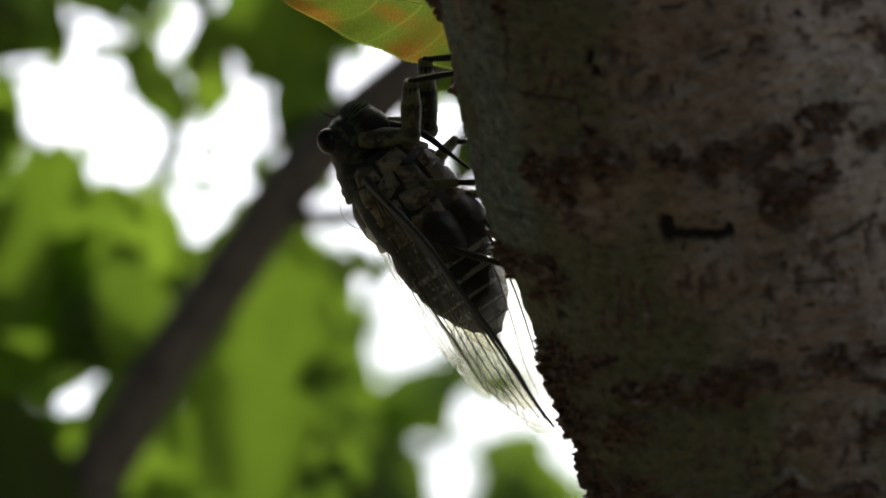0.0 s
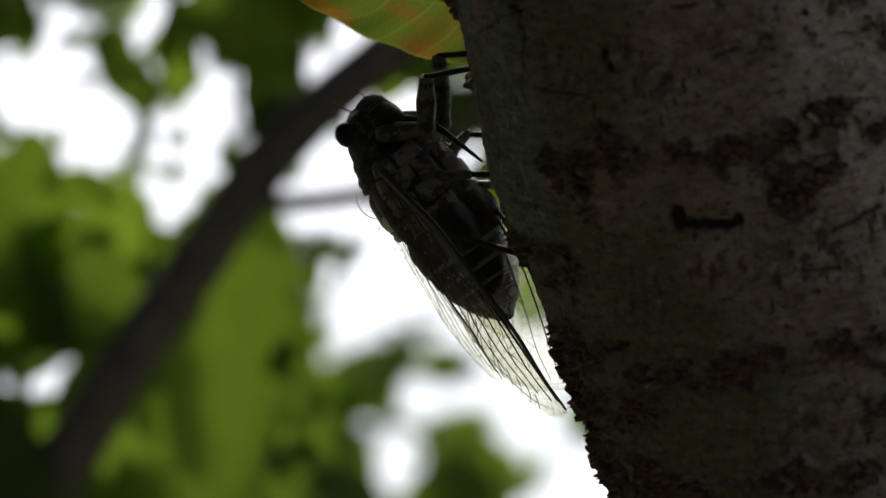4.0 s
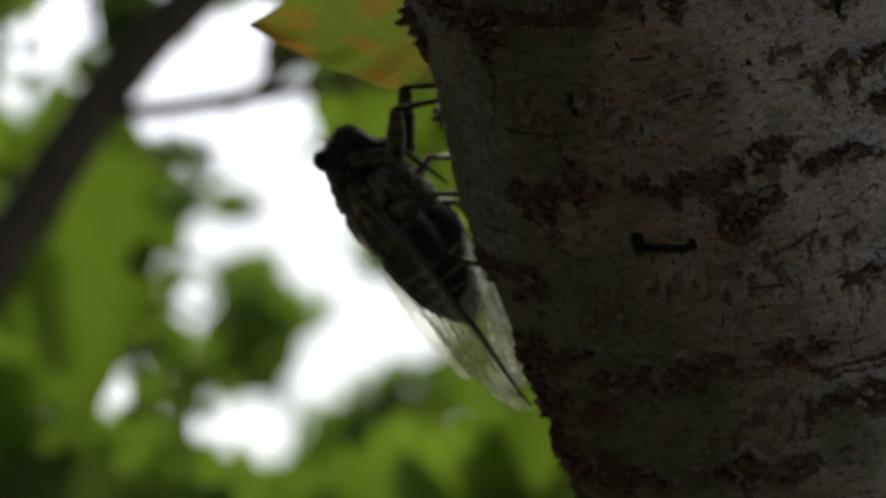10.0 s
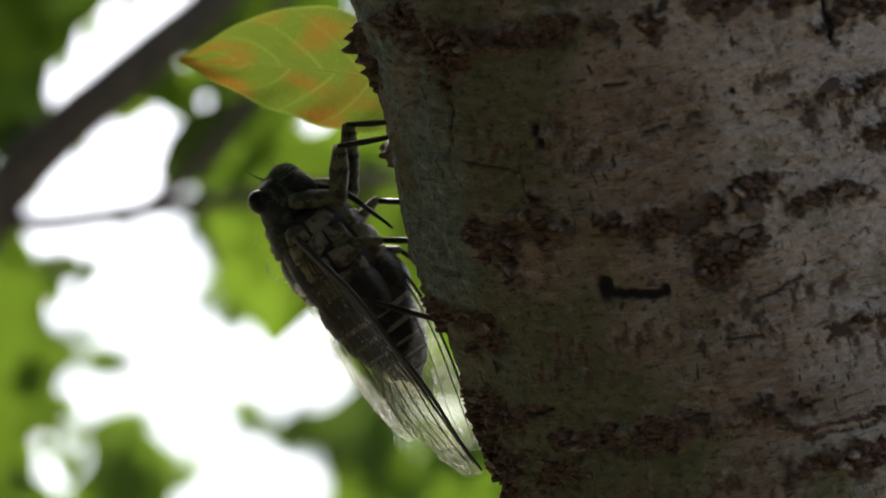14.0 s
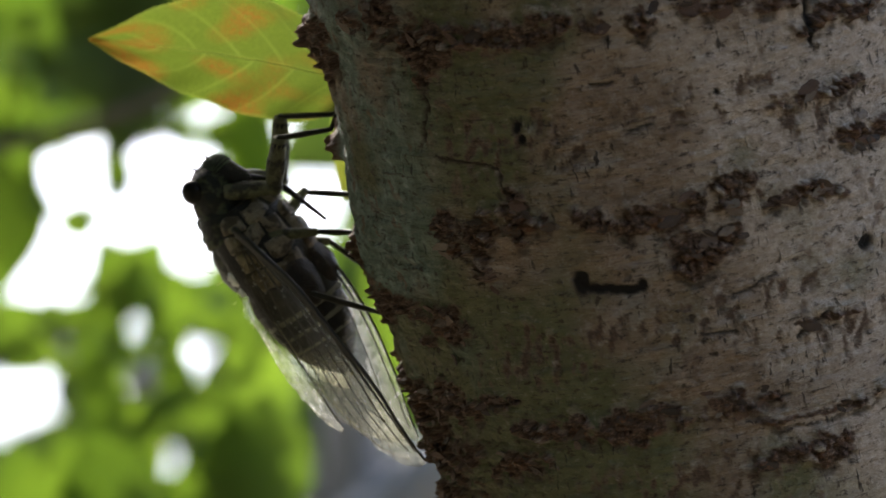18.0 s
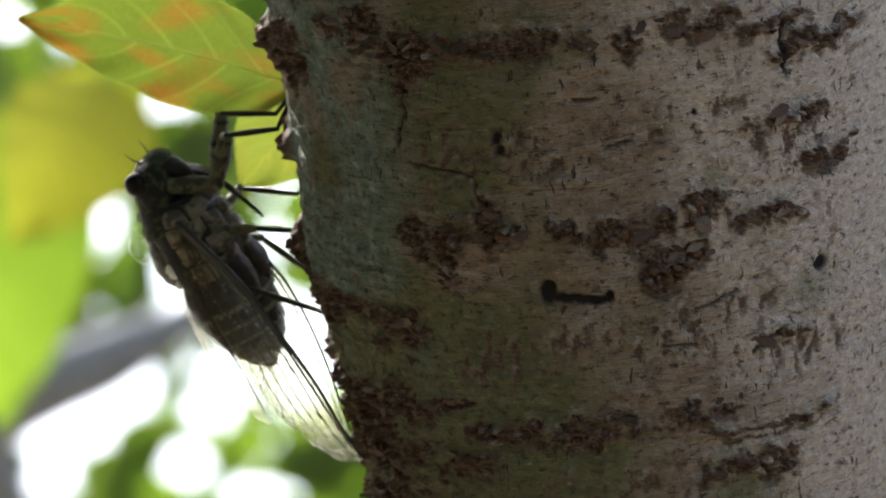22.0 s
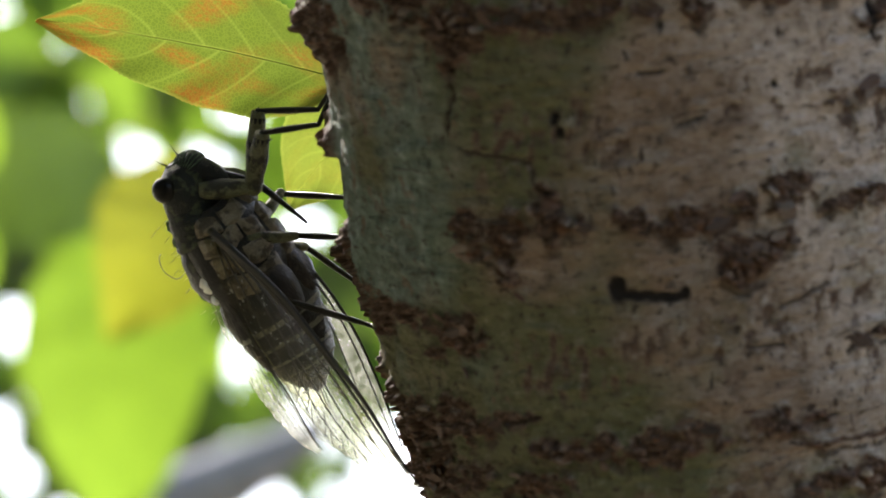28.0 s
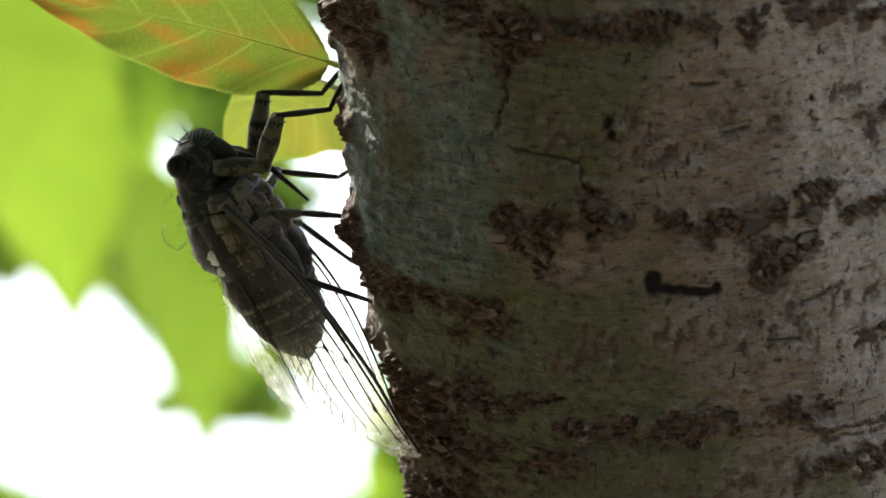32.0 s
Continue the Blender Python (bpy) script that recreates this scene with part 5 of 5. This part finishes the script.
for label, rel, pieces in (
    ("pale grey branch slanting far behind the leaves", (6, 7, 230), (
        ("limb", [(-40, 240, 240), (-34, 120, 240), (-25, 52, 236), (-15, 24, 230), (-5, 13.4, 230), (2.5, 9.4, 230), (6.7, 7.1, 230), (8.6, 5.6, 230)], [5.0, 4.0, 3.0, 2.7, 2.5, 2.0, 1.2, 0.5]),
        ("side_branch", [(-5, 13.4, 230), (-2, 20, 231), (3, 30, 233), (5, 44, 234)], [1.4, 1.3, 1.2, 1.1]))),
    ("pale grey upright branch behind the leaves", (-12, 9, 233), (
        ("limb", [(-9, 245, 240), (-10, 150, 238), (-11.0, 70, 236), (-11.5, 25, 234), (-12.2, 11, 233), (-12.5, 7, 232), (-12.8, 4, 232)], [4.6, 3.8, 3.0, 2.4, 1.9, 1.3, 0.5]),
        ("side_branch", [(-11.8, 20, 234), (-16, 14, 233), (-22, 10, 232), (-30, 7, 232)], [1.2, 1.0, 0.9, 0.7]))),
):
    rel = at(*rel)
    grey_branch = thing("grey_branch", label, "branch", rel)
    for name, pts, radii in pieces:
        tube(name, pts, radii, GREY_LIMB, grey_branch, sides=14, rel=rel, steps=8)
# single leaves that stand out behind; dark and bright ones carry shade or sunlight in their colour
for base, bend, tip, half, mat, label in (
    ((-35.4, -3.0, 109), (-35.6, 4, 111), (-37.2, 12, 109), 2.7, LEAF_FAR, "broad mid-green cherry leaf hanging behind the cicada"),
    ((-23.4, -14.5, 112), (-24.2, -8, 110), (-26.0, -3.0, 110), 2.5, LEAF_SUNLIT, "broad bright green cherry leaf hanging above the twig"),
    ((-19.4, -3.4, 112), (-20.2, 0, 110), (-21.8, 4.0, 111), 2.7, LEAF_SUNLIT, "broad bright green cherry leaf hanging under the twig"),
    ((-23.4, -5.2, 110), (-23.3, -1.2, 108), (-24.4, 2.8, 109), 2.9, LEAF_SUNLIT, "broad yellow-green cherry leaf hanging from the twig"),
    ((-47.5, 5.5, 108), (-44.5, 7.6, 106), (-40.2, 12.4, 106), 2.7, LEAF_SHADED, "broad green leaf beside the bare branch, shade put into its colour"),
    ((-28.0, -3.4, 107), (-26, -5.6, 106), (-23.8, -6.3, 106), 1.0, LEAF_SHADED, "slim dark green cherry leaf by the twig"),
    ((-0.8, -5.2, 112), (-2.0, -2, 109), (-4.3, 1.2, 110), 2.6, LEAF_YELLOW, "yellowing cherry leaf hanging behind the cicada"),
    ((-3.4, -5.5, 186), (-4.4, 4, 182), (-3.8, 11.6, 184), 4.4, LEAF_SUNLIT, "broad bright green leaf with a drawn-out tip"),
    ((-4.5, -8.5, 184), (-8, -6.5, 182), (-14, -3.2, 183), 3.2, LEAF_SHADED, "dark green pointed leaf hanging behind the trunk"),
    ((20.5, -13, 186), (24.6, -4, 182), (26.4, 6.6, 184), 4.4, LEAF_SUNLIT, "broad bright green leaf with a drawn-out tip"),
    ((29.5, -2, 187), (33.5, 5, 184), (33.6, 13.2, 185), 2.6, LEAF_FAR, "mid-green cherry leaf hanging far behind"),
):
    side = (Vector(tip) - Vector(base)).cross(Vector((0.15, 0.1, 1)))
    lf, where = build_leaf(base, bend, tip, side, half, "leaf", label, mat, 0.0, 5, 0.12, 60, 8)
    lf["group"] = "leaves behind the trunk"
    up = (Vector(base) - Vector(bend)).normalized()
    tube("stalk", [Vector(base), Vector(base) + up * 2, Vector(base) + up * 4 + Vector((0, -1.5, 0))], [0.09, 0.1, 0.12], STALK, lf, "thin leaf stalk", sides=6, rel=where)
spread_leaves()
shade_crown()


def motions():
    """The near leaf sways a little on its stalk; all else keeps still."""
    home = SWAYING.location.copy()
    rows = []
    for t, dip in SWAY:
        rows.append((t, Matrix.Translation(home) @ Matrix.Rotation(radians(-dip), 4, "Y")))
    walk(SWAYING, rows)


motions()
